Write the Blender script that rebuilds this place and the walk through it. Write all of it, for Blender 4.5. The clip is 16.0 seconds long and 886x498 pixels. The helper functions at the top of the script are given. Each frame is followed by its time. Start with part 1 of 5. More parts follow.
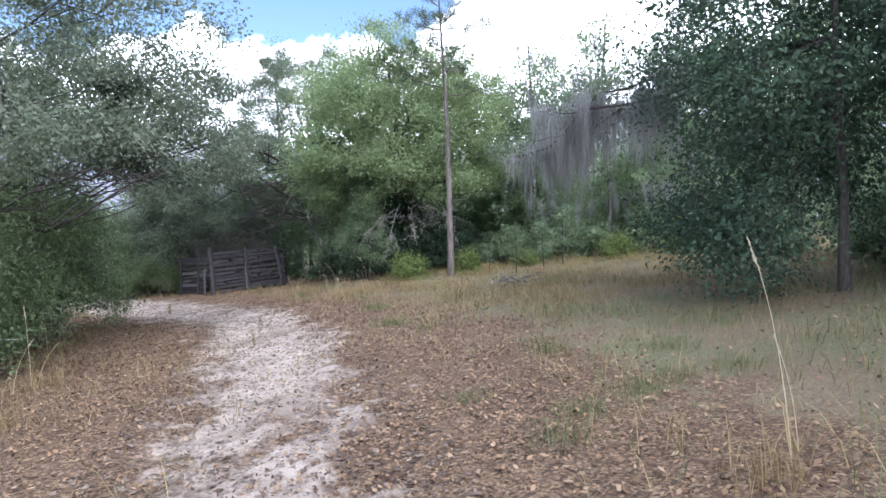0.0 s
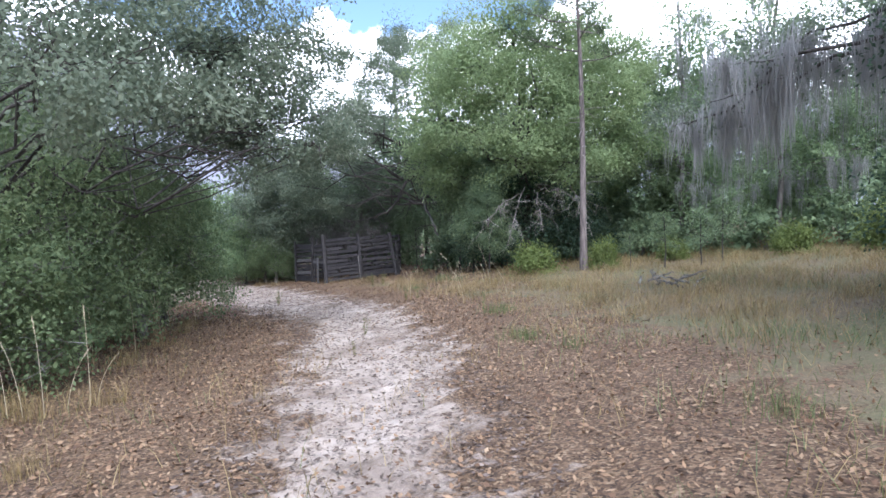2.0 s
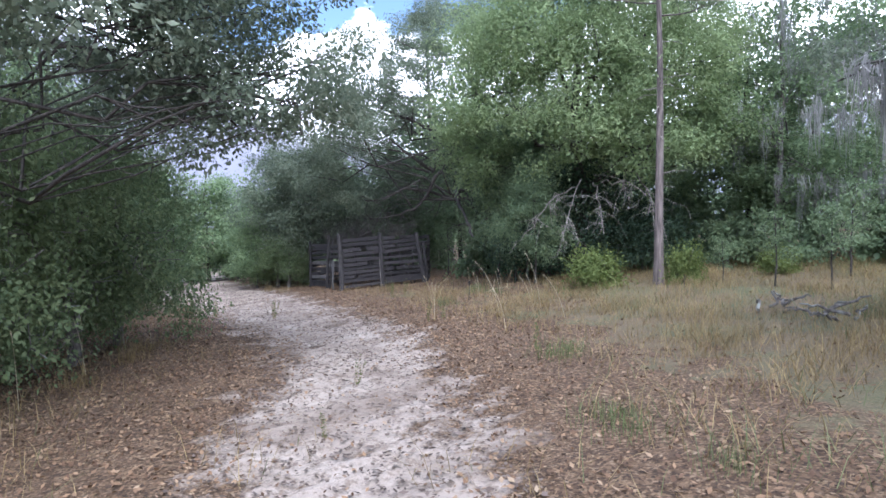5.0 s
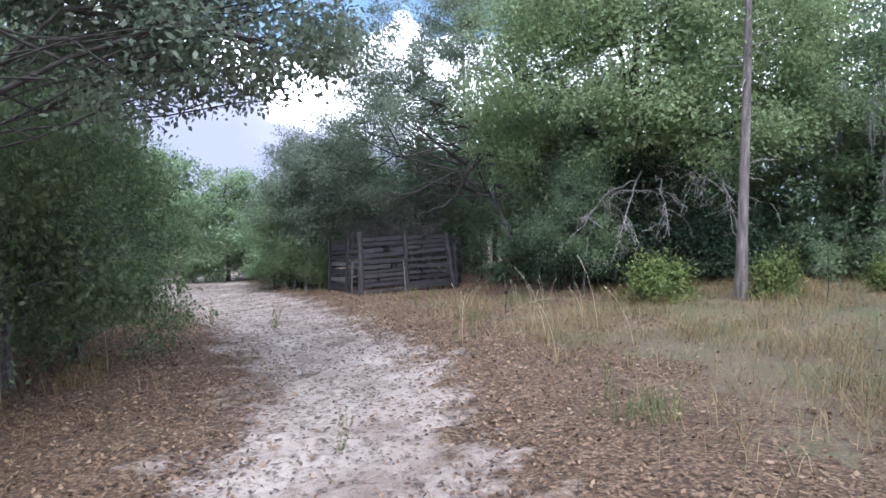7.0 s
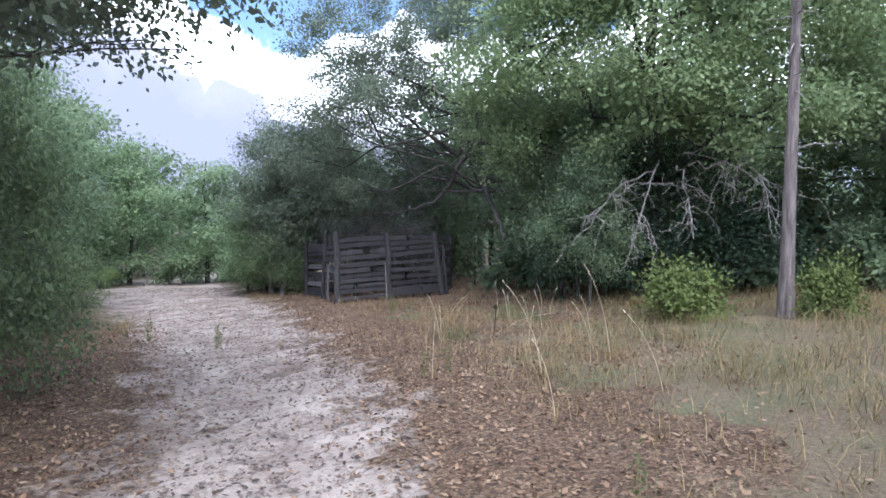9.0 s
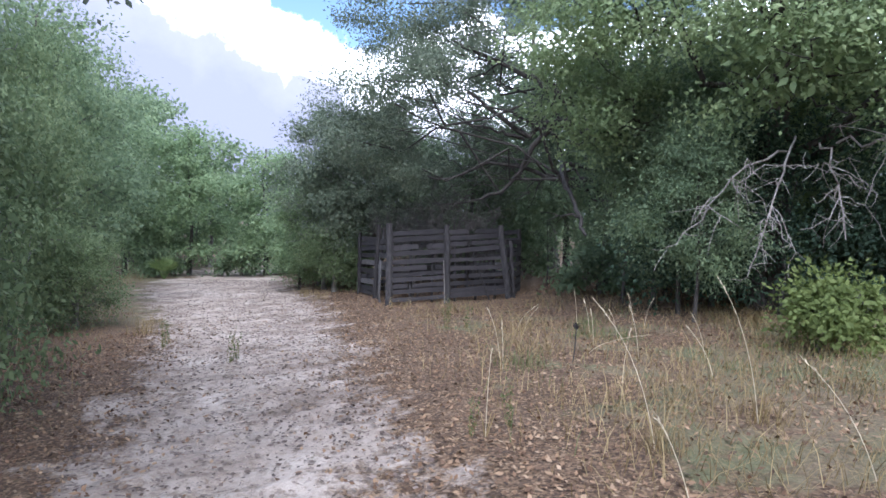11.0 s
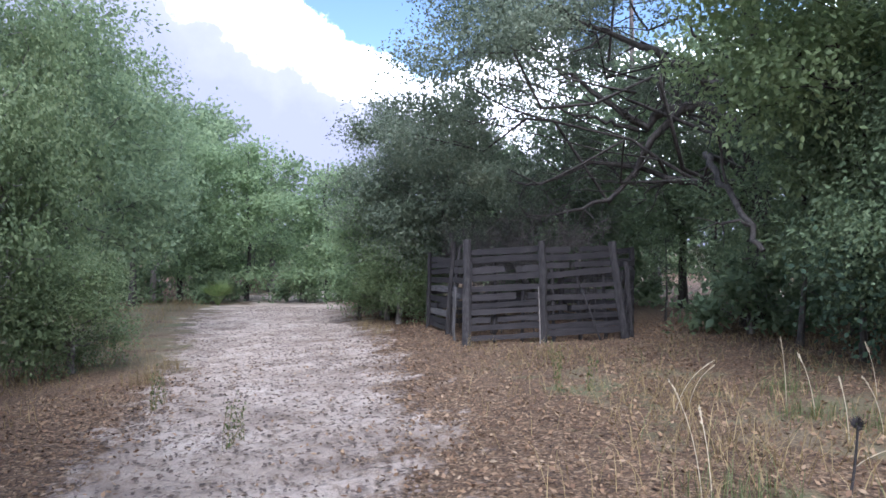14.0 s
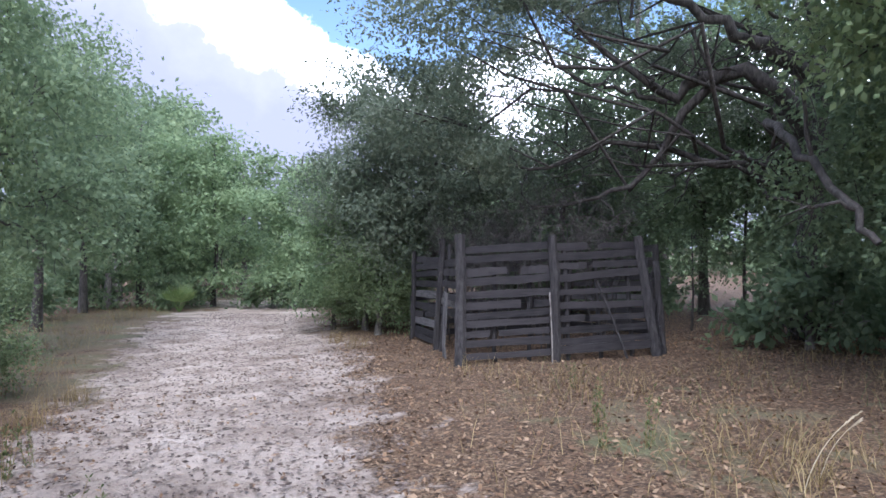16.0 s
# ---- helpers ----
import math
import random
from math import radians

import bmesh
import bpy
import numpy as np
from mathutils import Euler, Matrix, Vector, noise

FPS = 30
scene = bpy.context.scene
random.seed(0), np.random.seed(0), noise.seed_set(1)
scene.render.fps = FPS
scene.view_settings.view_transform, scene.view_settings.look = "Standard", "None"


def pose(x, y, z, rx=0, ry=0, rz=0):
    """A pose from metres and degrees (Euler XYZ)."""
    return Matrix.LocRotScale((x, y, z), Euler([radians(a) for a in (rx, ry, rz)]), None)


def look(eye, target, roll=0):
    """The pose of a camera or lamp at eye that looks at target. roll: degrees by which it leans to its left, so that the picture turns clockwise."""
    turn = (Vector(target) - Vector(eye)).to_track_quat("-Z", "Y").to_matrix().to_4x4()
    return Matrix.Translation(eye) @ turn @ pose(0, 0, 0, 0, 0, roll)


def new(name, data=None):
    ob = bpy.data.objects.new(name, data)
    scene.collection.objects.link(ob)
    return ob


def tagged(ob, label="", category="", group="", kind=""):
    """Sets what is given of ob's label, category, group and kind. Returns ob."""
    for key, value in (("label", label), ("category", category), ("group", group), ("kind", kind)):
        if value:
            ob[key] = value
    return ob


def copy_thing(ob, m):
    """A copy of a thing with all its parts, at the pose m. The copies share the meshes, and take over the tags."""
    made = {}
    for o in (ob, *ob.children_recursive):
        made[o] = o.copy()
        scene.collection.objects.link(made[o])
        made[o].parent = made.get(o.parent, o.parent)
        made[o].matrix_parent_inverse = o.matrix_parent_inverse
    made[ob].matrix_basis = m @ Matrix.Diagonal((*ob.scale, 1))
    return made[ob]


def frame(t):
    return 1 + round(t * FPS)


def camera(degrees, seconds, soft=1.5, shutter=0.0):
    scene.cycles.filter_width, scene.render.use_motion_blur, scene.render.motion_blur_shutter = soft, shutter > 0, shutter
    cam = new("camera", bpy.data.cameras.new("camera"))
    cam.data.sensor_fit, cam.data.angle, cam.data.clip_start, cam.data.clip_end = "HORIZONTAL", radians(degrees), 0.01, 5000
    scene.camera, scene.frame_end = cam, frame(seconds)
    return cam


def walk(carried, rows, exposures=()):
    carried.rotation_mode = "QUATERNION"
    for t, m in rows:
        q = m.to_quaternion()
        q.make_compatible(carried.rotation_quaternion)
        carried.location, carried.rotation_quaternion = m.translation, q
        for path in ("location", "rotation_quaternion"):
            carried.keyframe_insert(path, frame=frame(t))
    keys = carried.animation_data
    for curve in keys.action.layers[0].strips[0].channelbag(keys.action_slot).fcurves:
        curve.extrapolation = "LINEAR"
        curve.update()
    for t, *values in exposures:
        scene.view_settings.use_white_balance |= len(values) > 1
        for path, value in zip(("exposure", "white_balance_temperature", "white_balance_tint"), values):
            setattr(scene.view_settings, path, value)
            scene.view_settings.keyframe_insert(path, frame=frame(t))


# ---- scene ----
cam = camera(70.6, 16.0, 1.55)
METRES, EYE, TILT, LEAN, TURN = 18.1, 1.5, 0.0, -4.5, -4.4
ROWS = [
    (0.0, 0.0, 0.0, 0.0, -0.19, -1.61, 6.6),
    (0.5, -0.0068, 0.0289, 0.001, 5.31, -1.59, 6.46),
    (1.0, -0.0135, 0.0595, 0.0016, 8.42, -1.67, 6.45),
    (1.5, -0.016, 0.094, 0.002, 9.98, -1.63, 6.29),
    (2.0, -0.0223, 0.127, 0.0028, 10.45, -1.65, 6.14),
    (2.5, -0.0282, 0.1606, 0.0033, 12.38, -1.46, 6.1),
    (3.0, -0.0358, 0.1913, 0.0036, 12.75, -1.24, 5.98),
    (3.5, -0.0378, 0.225, 0.0024, 12.97, -1.42, 5.91),
    (4.0, -0.0434, 0.2574, 0.0034, 13.06, -1.36, 5.83),
    (4.5, -0.0465, 0.2924, 0.0022, 13.25, -1.45, 5.56),
    (5.0, -0.0575, 0.3241, 0.0019, 13.83, -1.26, 5.23),
    (7.5, -0.0902, 0.4823, -0.0013, 17.15, -0.81, 4.19),
    (8.0, -0.092, 0.5126, -0.0003, 16.94, -0.95, 4.1),
    (10.5, -0.1214, 0.656, 0.0007, 20.64, -0.88, 2.88),
    (11.0, -0.1315, 0.6849, 0.0005, 23.64, -1.08, 3.01),
    (11.5, -0.1449, 0.711, 0.0009, 24.97, -0.69, 2.93),
    (12.0, -0.159, 0.7381, -0.0001, 27.57, -0.42, 2.68),
    (12.5, -0.1768, 0.7618, 0.0002, 29.05, -0.12, 2.56),
    (13.0, -0.1926, 0.7873, -0.0012, 30.31, 0.81, 2.7),
    (13.5, -0.2093, 0.8123, -0.0011, 29.9, 1.3, 2.73),
    (14.0, -0.2248, 0.8385, -0.0031, 29.99, 1.51, 3.05),
    (14.5, -0.2411, 0.8652, -0.0032, 29.79, 1.55, 3.07),
    (15.0, -0.2556, 0.8915, -0.0042, 29.72, 1.46, 3.13),
    (15.5, -0.2692, 0.9174, -0.0042, 29.05, 1.5, 3.06),
    (16.0, -0.2865, 0.9402, -0.0044, 28.57, 1.66, 3.18),
]
STOPS = 1.20
walk(cam, [(t, pose(0, 0, EYE, TILT, LEAN, TURN) @ pose(METRES * x, METRES * y, METRES * z, 90 + pitch, roll, yaw)) for t, x, y, z, yaw, pitch, roll in ROWS],
     [(0.0, STOPS + 0.18, 5560, 14), (1.0, STOPS + 0.24, 5600, 14), (3.0, STOPS + 0.20, 5440, 14), (5.0, STOPS + 0.14, 5420, 15), (8.0, STOPS + 0.14, 5420, 15), (16.0, STOPS + 0.16, 5480, 17)])

# ---- world and sun: bright broken cloud, high hazy sun ----
SUN_EL, SUN_AZ = radians(54), radians(158)
world = bpy.data.worlds.new("sky")
scene.world = world
world.use_nodes = True
wn, wl = world.node_tree.nodes, world.node_tree.links
wn.clear()
w_out = wn.new("ShaderNodeOutputWorld")
w_bg = wn.new("ShaderNodeBackground")
w_bg.inputs["Strength"].default_value = 0.112
w_sky = wn.new("ShaderNodeTexSky")
w_sky.sky_type, w_sky.sun_disc = "NISHITA", False
w_sky.sun_elevation, w_sky.sun_rotation = SUN_EL, SUN_AZ
w_co = wn.new("ShaderNodeTexCoord")
w_map = wn.new("ShaderNodeMapping")
w_map.inputs["Scale"].default_value = (1.0, 1.0, 2.0)
w_map.inputs["Location"].default_value = (3.1, 0.4, 0.2)
w_noise = wn.new("ShaderNodeTexNoise")
w_noise.inputs["Scale"].default_value = 2.6
w_noise.inputs["Detail"].default_value = 8
w_noise.inputs["Roughness"].default_value = 0.52
w_shade = wn.new("ShaderNodeValToRGB")
w_shade.color_ramp.elements[0].position, w_shade.color_ramp.elements[0].color = 0.34, (2.7, 2.75, 3.4, 1)
w_shade.color_ramp.elements[1].position, w_shade.color_ramp.elements[1].color = 0.74, (20.5, 20.3, 20.2, 1)
w_shade.color_ramp.elements.new(0.56).color = (3.2, 3.2, 3.7, 1)
w_mix = wn.new("ShaderNodeMix")
w_mix.data_type = "RGBA"
wl.new(w_co.outputs["Generated"], w_map.inputs["Vector"])
wl.new(w_map.outputs["Vector"], w_noise.inputs["Vector"])
# a bank of cumulus over the woods, open blue above it, broken cloud overhead
def w_math(op, a, c):
    x = wn.new("ShaderNodeMath")
    x.operation = op
    for i, v in enumerate((a, c)):
        if isinstance(v, (int, float)):
            x.inputs[i].default_value = v
        else:
            wl.new(v, x.inputs[i])
    return x.outputs[0]


def w_profile(stops):
    """Elevation in degrees over the compass bearing, both in degrees."""
    r = wn.new("ShaderNodeValToRGB")
    for i, (az, el) in enumerate(stops):
        at_ends = i in (0, len(stops) - 1)
        e = r.color_ramp.elements[0 if i == 0 else -1] if at_ends else r.color_ramp.elements.new((az + 180) / 360)
        e.color = (el / 40, el / 40, el / 40, 1)
    wl.new(w_bearing, r.inputs["Fac"])
    return w_math("MULTIPLY", r.outputs["Color"], 40.0)


w_sep = wn.new("ShaderNodeSeparateXYZ")
wl.new(w_co.outputs["Generated"], w_sep.inputs["Vector"])
w_bearing = w_math("ADD", w_math("DIVIDE", w_math("ARCTAN2", w_sep.outputs["X"], w_sep.outputs["Y"]), 2 * math.pi), 0.5)
w_el = w_math("MULTIPLY", w_math("ARCSINE", w_sep.outputs["Z"], 0.0), 180 / math.pi)
w_puff = wn.new("ShaderNodeTexNoise")
w_puff.inputs["Scale"].default_value, w_puff.inputs["Detail"].default_value, w_puff.inputs["Roughness"].default_value = 16.0, 6, 0.6
wl.new(w_co.outputs["Generated"], w_puff.inputs["Vector"])
w_edge = w_math("MULTIPLY", w_math("SUBTRACT", w_puff.outputs["Fac"], 0.5), 6.0)
w_top = w_profile([(-180, 22), (-90, 27), (-55, 29), (-42, 23.5), (-38, 19.8), (-35, 17.3), (-30, 15.8), (-26, 14.0), (-22.5, 16.2), (-19.5, 16.0), (-16.5, 18.0), (-13.5, 16.8), (-9, 17.0), (2, 16.6), (8, 21), (30, 26), (180, 22)])
w_bank = w_math("ADD", w_math("SUBTRACT", w_top, w_el), w_edge)
w_over = w_math("SUBTRACT", w_noise.outputs["Fac"], 0.58)
w_high = w_math("SUBTRACT", w_math("MULTIPLY", w_over, 40.0), w_math("MULTIPLY", w_math("LESS_THAN", w_el, 23.0), 100.0))
w_sum = w_math("MAXIMUM", w_bank, w_high)
w_in = wn.new("ShaderNodeMapRange")
w_in.interpolation_type = "SMOOTHSTEP"
w_in.inputs["From Min"].default_value, w_in.inputs["From Max"].default_value = -0.5, 0.7
wl.new(w_sum, w_in.inputs["Value"])
# the bank's grey underside
w_base = w_profile([(-180, 8), (-90, 20), (-55, 19.5), (-48, 16.2), (-40, 13.4), (-36, 11.8), (-32, 10.6), (-27, 8.0), (-10, 4.0), (10, 5), (14, 8), (180, 8)])
w_lit = w_math("ADD", w_math("MULTIPLY", w_math("ADD", w_math("SUBTRACT", w_el, w_base), w_math("MULTIPLY", w_edge, 1.3)), 0.07), 0.5)
wl.new(w_lit, w_shade.inputs["Fac"])
wl.new(w_in.outputs["Result"], w_mix.inputs["Factor"])
wl.new(w_sky.outputs["Color"], w_mix.inputs["A"])
wl.new(w_shade.outputs["Color"], w_mix.inputs["B"])
wl.new(w_mix.outputs["Result"], w_bg.inputs["Color"])
wl.new(w_bg.outputs["Background"], w_out.inputs["Surface"])

sun = new("sun", bpy.data.lights.new("sun", "SUN"))
sun.data.energy, sun.data.angle, sun.data.color = 1.9, radians(50), (1.0, 0.96, 0.90)
sun.matrix_world = look((math.sin(SUN_AZ) * math.cos(SUN_EL) * 50, math.cos(SUN_AZ) * math.cos(SUN_EL) * 50, math.sin(SUN_EL) * 50), (0, 0, 0))


# ---- materials ----
def material(name):
    m = bpy.data.materials.new(name)
    m.use_nodes = True
    return m, m.node_tree.nodes, m.node_tree.links, m.node_tree.nodes["Principled BSDF"]


def ramp_node(nodes, stops):
    r = nodes.new("ShaderNodeValToRGB")
    while len(r.color_ramp.elements) < len(stops):
        r.color_ramp.elements.new(0.5)
    for e, (p, c) in zip(r.color_ramp.elements, stops):
        e.position, e.color = p, (*c, 1)
    return r


def noise_node(nodes, links, scale, detail=4, rough=0.55, space="Object"):
    co = nodes.new("ShaderNodeTexCoord")
    n = nodes.new("ShaderNodeTexNoise")
    n.inputs["Scale"].default_value, n.inputs["Detail"].default_value, n.inputs["Roughness"].default_value = scale, detail, rough
    links.new(co.outputs[space], n.inputs["Vector"])
    return n


def leaf_material(name, dark, mid, light, translucent=0.3, rough=0.45, patch=0.9):
    """Leaves: each leaf its own shade, with larger patches of older and younger growth."""
    m, n, l, b = material(name)
    geo = n.new("ShaderNodeNewGeometry")
    r = ramp_node(n, [(0.0, dark), (0.55, mid), (1.0, light)])
    big = noise_node(n, l, patch, 3)
    mix = n.new("ShaderNodeMath")
    mix.operation = "MULTIPLY_ADD"
    mix.inputs[1].default_value, mix.inputs[2].default_value = 0.36, 0.07
    l.new(geo.outputs["Random Per Island"], mix.inputs[0])
    add = n.new("ShaderNodeMath")
    add.operation = "MULTIPLY_ADD"
    add.inputs[1].default_value = 0.85
    l.new(big.outputs["Fac"], add.inputs[0])
    l.new(mix.outputs[0], add.inputs[2])
    sub = n.new("ShaderNodeMath")
    sub.operation = "SUBTRACT"
    sub.inputs[1].default_value = 0.17
    l.new(add.outputs[0], sub.inputs[0])
    l.new(sub.outputs[0], r.inputs["Fac"])
    l.new(r.outputs["Color"], b.inputs["Base Color"])
    b.inputs["Roughness"].default_value = rough + 0.15
    b.inputs["Specular IOR Level"].default_value = 0.28
    tr = n.new("ShaderNodeBsdfTranslucent")
    l.new(r.outputs["Color"], tr.inputs["Color"])
    ms = n.new("ShaderNodeMixShader")
    ms.inputs["Fac"].default_value = translucent
    l.new(b.outputs["BSDF"], ms.inputs[1])
    l.new(tr.outputs["BSDF"], ms.inputs[2])
    l.new(ms.outputs["Shader"], n["Material Output"].inputs["Surface"])
    return m


def bark_material(name, dark, light, scale=6.0, stretch=0.2, lichen=None):
    m, n, l, b = material(name)
    co = n.new("ShaderNodeTexCoord")
    mp = n.new("ShaderNodeMapping")
    mp.inputs["Scale"].default_value = (1, 1, stretch)
    l.new(co.outputs["Object"], mp.inputs["Vector"])
    v = n.new("ShaderNodeTexNoise")
    v.inputs["Scale"].default_value, v.inputs["Detail"].default_value, v.inputs["Roughness"].default_value = scale * 4, 6, 0.65
    l.new(mp.outputs["Vector"], v.inputs["Vector"])
    r = ramp_node(n, [(0.35, dark), (0.65, light)])
    l.new(v.outputs["Fac"], r.inputs["Fac"])
    colour = r.outputs["Color"]
    if lichen:
        spot = noise_node(n, l, 3.5, 4)
        sr = ramp_node(n, [(0.52, (0, 0, 0)), (0.62, (1, 1, 1))])
        l.new(spot.outputs["Fac"], sr.inputs["Fac"])
        mx = n.new("ShaderNodeMix")
        mx.data_type = "RGBA"
        mx.inputs["B"].default_value = (*lichen, 1)
        l.new(sr.outputs["Color"], mx.inputs["Factor"])
        l.new(colour, mx.inputs["A"])
        colour = mx.outputs["Result"]
    l.new(colour, b.inputs["Base Color"])
    b.inputs["Roughness"].default_value = 0.9
    bump = n.new("ShaderNodeBump")
    bump.inputs["Strength"].default_value, bump.inputs["Distance"].default_value = 0.6, 0.03
    l.new(v.outputs["Fac"], bump.inputs["Height"])
    l.new(bump.outputs["Normal"], b.inputs["Normal"])
    return m


def island_material(name, stops, rough=0.8, translucent=0.0):
    """For loose litter and grass: each piece its own shade."""
    m, n, l, b = material(name)
    geo = n.new("ShaderNodeNewGeometry")
    big = noise_node(n, l, 0.7, 3)
    a = n.new("ShaderNodeMath")
    a.operation = "MULTIPLY_ADD"
    a.inputs[1].default_value = 0.7
    l.new(geo.outputs["Random Per Island"], a.inputs[0])
    s = n.new("ShaderNodeMath")
    s.operation = "MULTIPLY_ADD"
    s.inputs[1].default_value, s.inputs[2].default_value = 0.6, -0.15
    l.new(big.outputs["Fac"], s.inputs[0])
    l.new(s.outputs[0], a.inputs[2])
    r = ramp_node(n, stops)
    l.new(a.outputs[0], r.inputs["Fac"])
    l.new(r.outputs["Color"], b.inputs["Base Color"])
    b.inputs["Roughness"].default_value = rough
    if translucent:
        tr = n.new("ShaderNodeBsdfTranslucent")
        l.new(r.outputs["Color"], tr.inputs["Color"])
        ms = n.new("ShaderNodeMixShader")
        ms.inputs["Fac"].default_value = translucent
        l.new(b.outputs["BSDF"], ms.inputs[1])
        l.new(tr.outputs["BSDF"], ms.inputs[2])
        l.new(ms.outputs["Shader"], n["Material Output"].inputs["Surface"])
    return m


def board_material(name, dark, light):
    """Weathered boards: grain along the board, stains, each board its own tone."""
    m, n, l, b = material(name)
    co = n.new("ShaderNodeTexCoord")
    info = n.new("ShaderNodeObjectInfo")
    mp = n.new("ShaderNodeMapping")
    mp.inputs["Scale"].default_value = (0.08, 1, 1)
    shift = n.new("ShaderNodeVectorMath")
    shift.operation = "SCALE"
    shift.inputs["Scale"].default_value = 37.0
    l.new(info.outputs["Location"], shift.inputs[0])
    l.new(shift.outputs[0], mp.inputs["Location"])
    l.new(co.outputs["Object"], mp.inputs["Vector"])
    g = n.new("ShaderNodeTexNoise")
    g.inputs["Scale"].default_value, g.inputs["Detail"].default_value = 45, 6
    l.new(mp.outputs["Vector"], g.inputs["Vector"])
    st = noise_node(n, l, 5, 4)
    a = n.new("ShaderNodeMath")
    a.operation = "MULTIPLY_ADD"
    a.inputs[1].default_value = 0.45
    l.new(st.outputs["Fac"], a.inputs[0])
    l.new(g.outputs["Fac"], a.inputs[2])
    c = n.new("ShaderNodeMath")
    c.operation = "MULTIPLY_ADD"
    c.inputs[1].default_value = 0.30
    l.new(info.outputs["Random"], c.inputs[0])
    l.new(a.outputs[0], c.inputs[2])
    r = ramp_node(n, [(0.55, dark), (1.0, light)])
    l.new(c.outputs[0], r.inputs["Fac"])
    l.new(r.outputs["Color"], b.inputs["Base Color"])
    b.inputs["Roughness"].default_value = 0.88
    bump = n.new("ShaderNodeBump")
    bump.inputs["Strength"].default_value, bump.inputs["Distance"].default_value = 0.7, 0.006
    l.new(g.outputs["Fac"], bump.inputs["Height"])
    l.new(bump.outputs["Normal"], b.inputs["Normal"])
    return m


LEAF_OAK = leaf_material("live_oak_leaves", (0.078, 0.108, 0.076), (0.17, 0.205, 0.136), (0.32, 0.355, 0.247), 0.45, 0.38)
LEAF_BRIGHT = leaf_material("young_green_leaves", (0.132, 0.185, 0.095), (0.262, 0.335, 0.160), (0.41, 0.475, 0.242), 0.5, 0.5)
LEAF_SHRUB = leaf_material("shrub_leaves", (0.080, 0.122, 0.063), (0.175, 0.23, 0.107), (0.32, 0.37, 0.196), 0.46, 0.4)
LEAF_WOOD = leaf_material("woodland_leaves", (0.095, 0.144, 0.091), (0.20, 0.268, 0.144), (0.345, 0.41, 0.216), 0.46, 0.5, 0.4)
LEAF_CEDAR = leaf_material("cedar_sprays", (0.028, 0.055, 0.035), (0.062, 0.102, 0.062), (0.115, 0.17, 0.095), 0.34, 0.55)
LEAF_YELLOW = leaf_material("yellow_green_leaves", (0.085, 0.12, 0.038), (0.17, 0.215, 0.065), (0.28, 0.315, 0.11), 0.45, 0.5)
LEAF_EDGE = leaf_material("edge_leaves", (0.108, 0.163, 0.095), (0.222, 0.302, 0.153), (0.36, 0.44, 0.232), 0.47, 0.5, 0.5)
NEEDLE = leaf_material("pine_needles", (0.05, 0.075, 0.04), (0.09, 0.12, 0.06), (0.15, 0.17, 0.09), 0.25, 0.5)
MOSS = leaf_material("hanging_moss", (0.24, 0.24, 0.23), (0.37, 0.365, 0.35), (0.49, 0.48, 0.455), 0.5, 0.9)
BARK_DARK = bark_material("dark_bark", (0.028, 0.024, 0.02), (0.10, 0.088, 0.078), 5, 0.3)
BARK = bark_material("grey_oak_bark", (0.055, 0.047, 0.040), (0.20, 0.18, 0.16), 5, 0.3, (0.26, 0.27, 0.24))
BARK_PINE = bark_material("pine_bark", (0.055, 0.045, 0.04), (0.225, 0.185, 0.168), 4, 0.12)
DEAD = bark_material("bare_dead_wood", (0.15, 0.13, 0.112), (0.37, 0.34, 0.31), 8, 0.25)
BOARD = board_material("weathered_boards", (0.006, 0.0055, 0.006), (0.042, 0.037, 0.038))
BOARD_PALE = board_material("bleached_boards", (0.03, 0.028, 0.028), (0.15, 0.142, 0.138))
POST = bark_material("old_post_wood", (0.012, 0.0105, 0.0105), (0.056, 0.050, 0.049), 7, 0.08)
# leaf tones, with darks deepened to stand in for shadows between the leaves
LITTER = island_material("fallen_leaves", [(0.0, (0.030, 0.017, 0.010)), (0.35, (0.118, 0.065, 0.034)), (0.7, (0.255, 0.160, 0.088)), (1.0, (0.37, 0.28, 0.18))])
CRUMB = island_material("track_crumbs", [(0.0, (0.04, 0.027, 0.02)), (0.5, (0.105, 0.074, 0.056)), (1.0, (0.26, 0.205, 0.17))])
STRAW = island_material("dry_grass", [(0.0, (0.105, 0.074, 0.031)), (0.5, (0.255, 0.186, 0.080)), (1.0, (0.45, 0.355, 0.17))], 0.7, 0.25)
GREEN_GRASS = island_material("green_grass", [(0.0, (0.07, 0.098, 0.035)), (0.6, (0.138, 0.172, 0.062)), (1.0, (0.26, 0.265, 0.125))], 0.6, 0.35)
STALK = island_material("bleached_stalk", [(0.0, (0.38, 0.31, 0.2)), (1.0, (0.60, 0.53, 0.38))], 0.7, 0.15)
PALM = leaf_material("palmetto_leaves", (0.08, 0.13, 0.04), (0.15, 0.21, 0.07), (0.25, 0.31, 0.12), 0.3, 0.45)


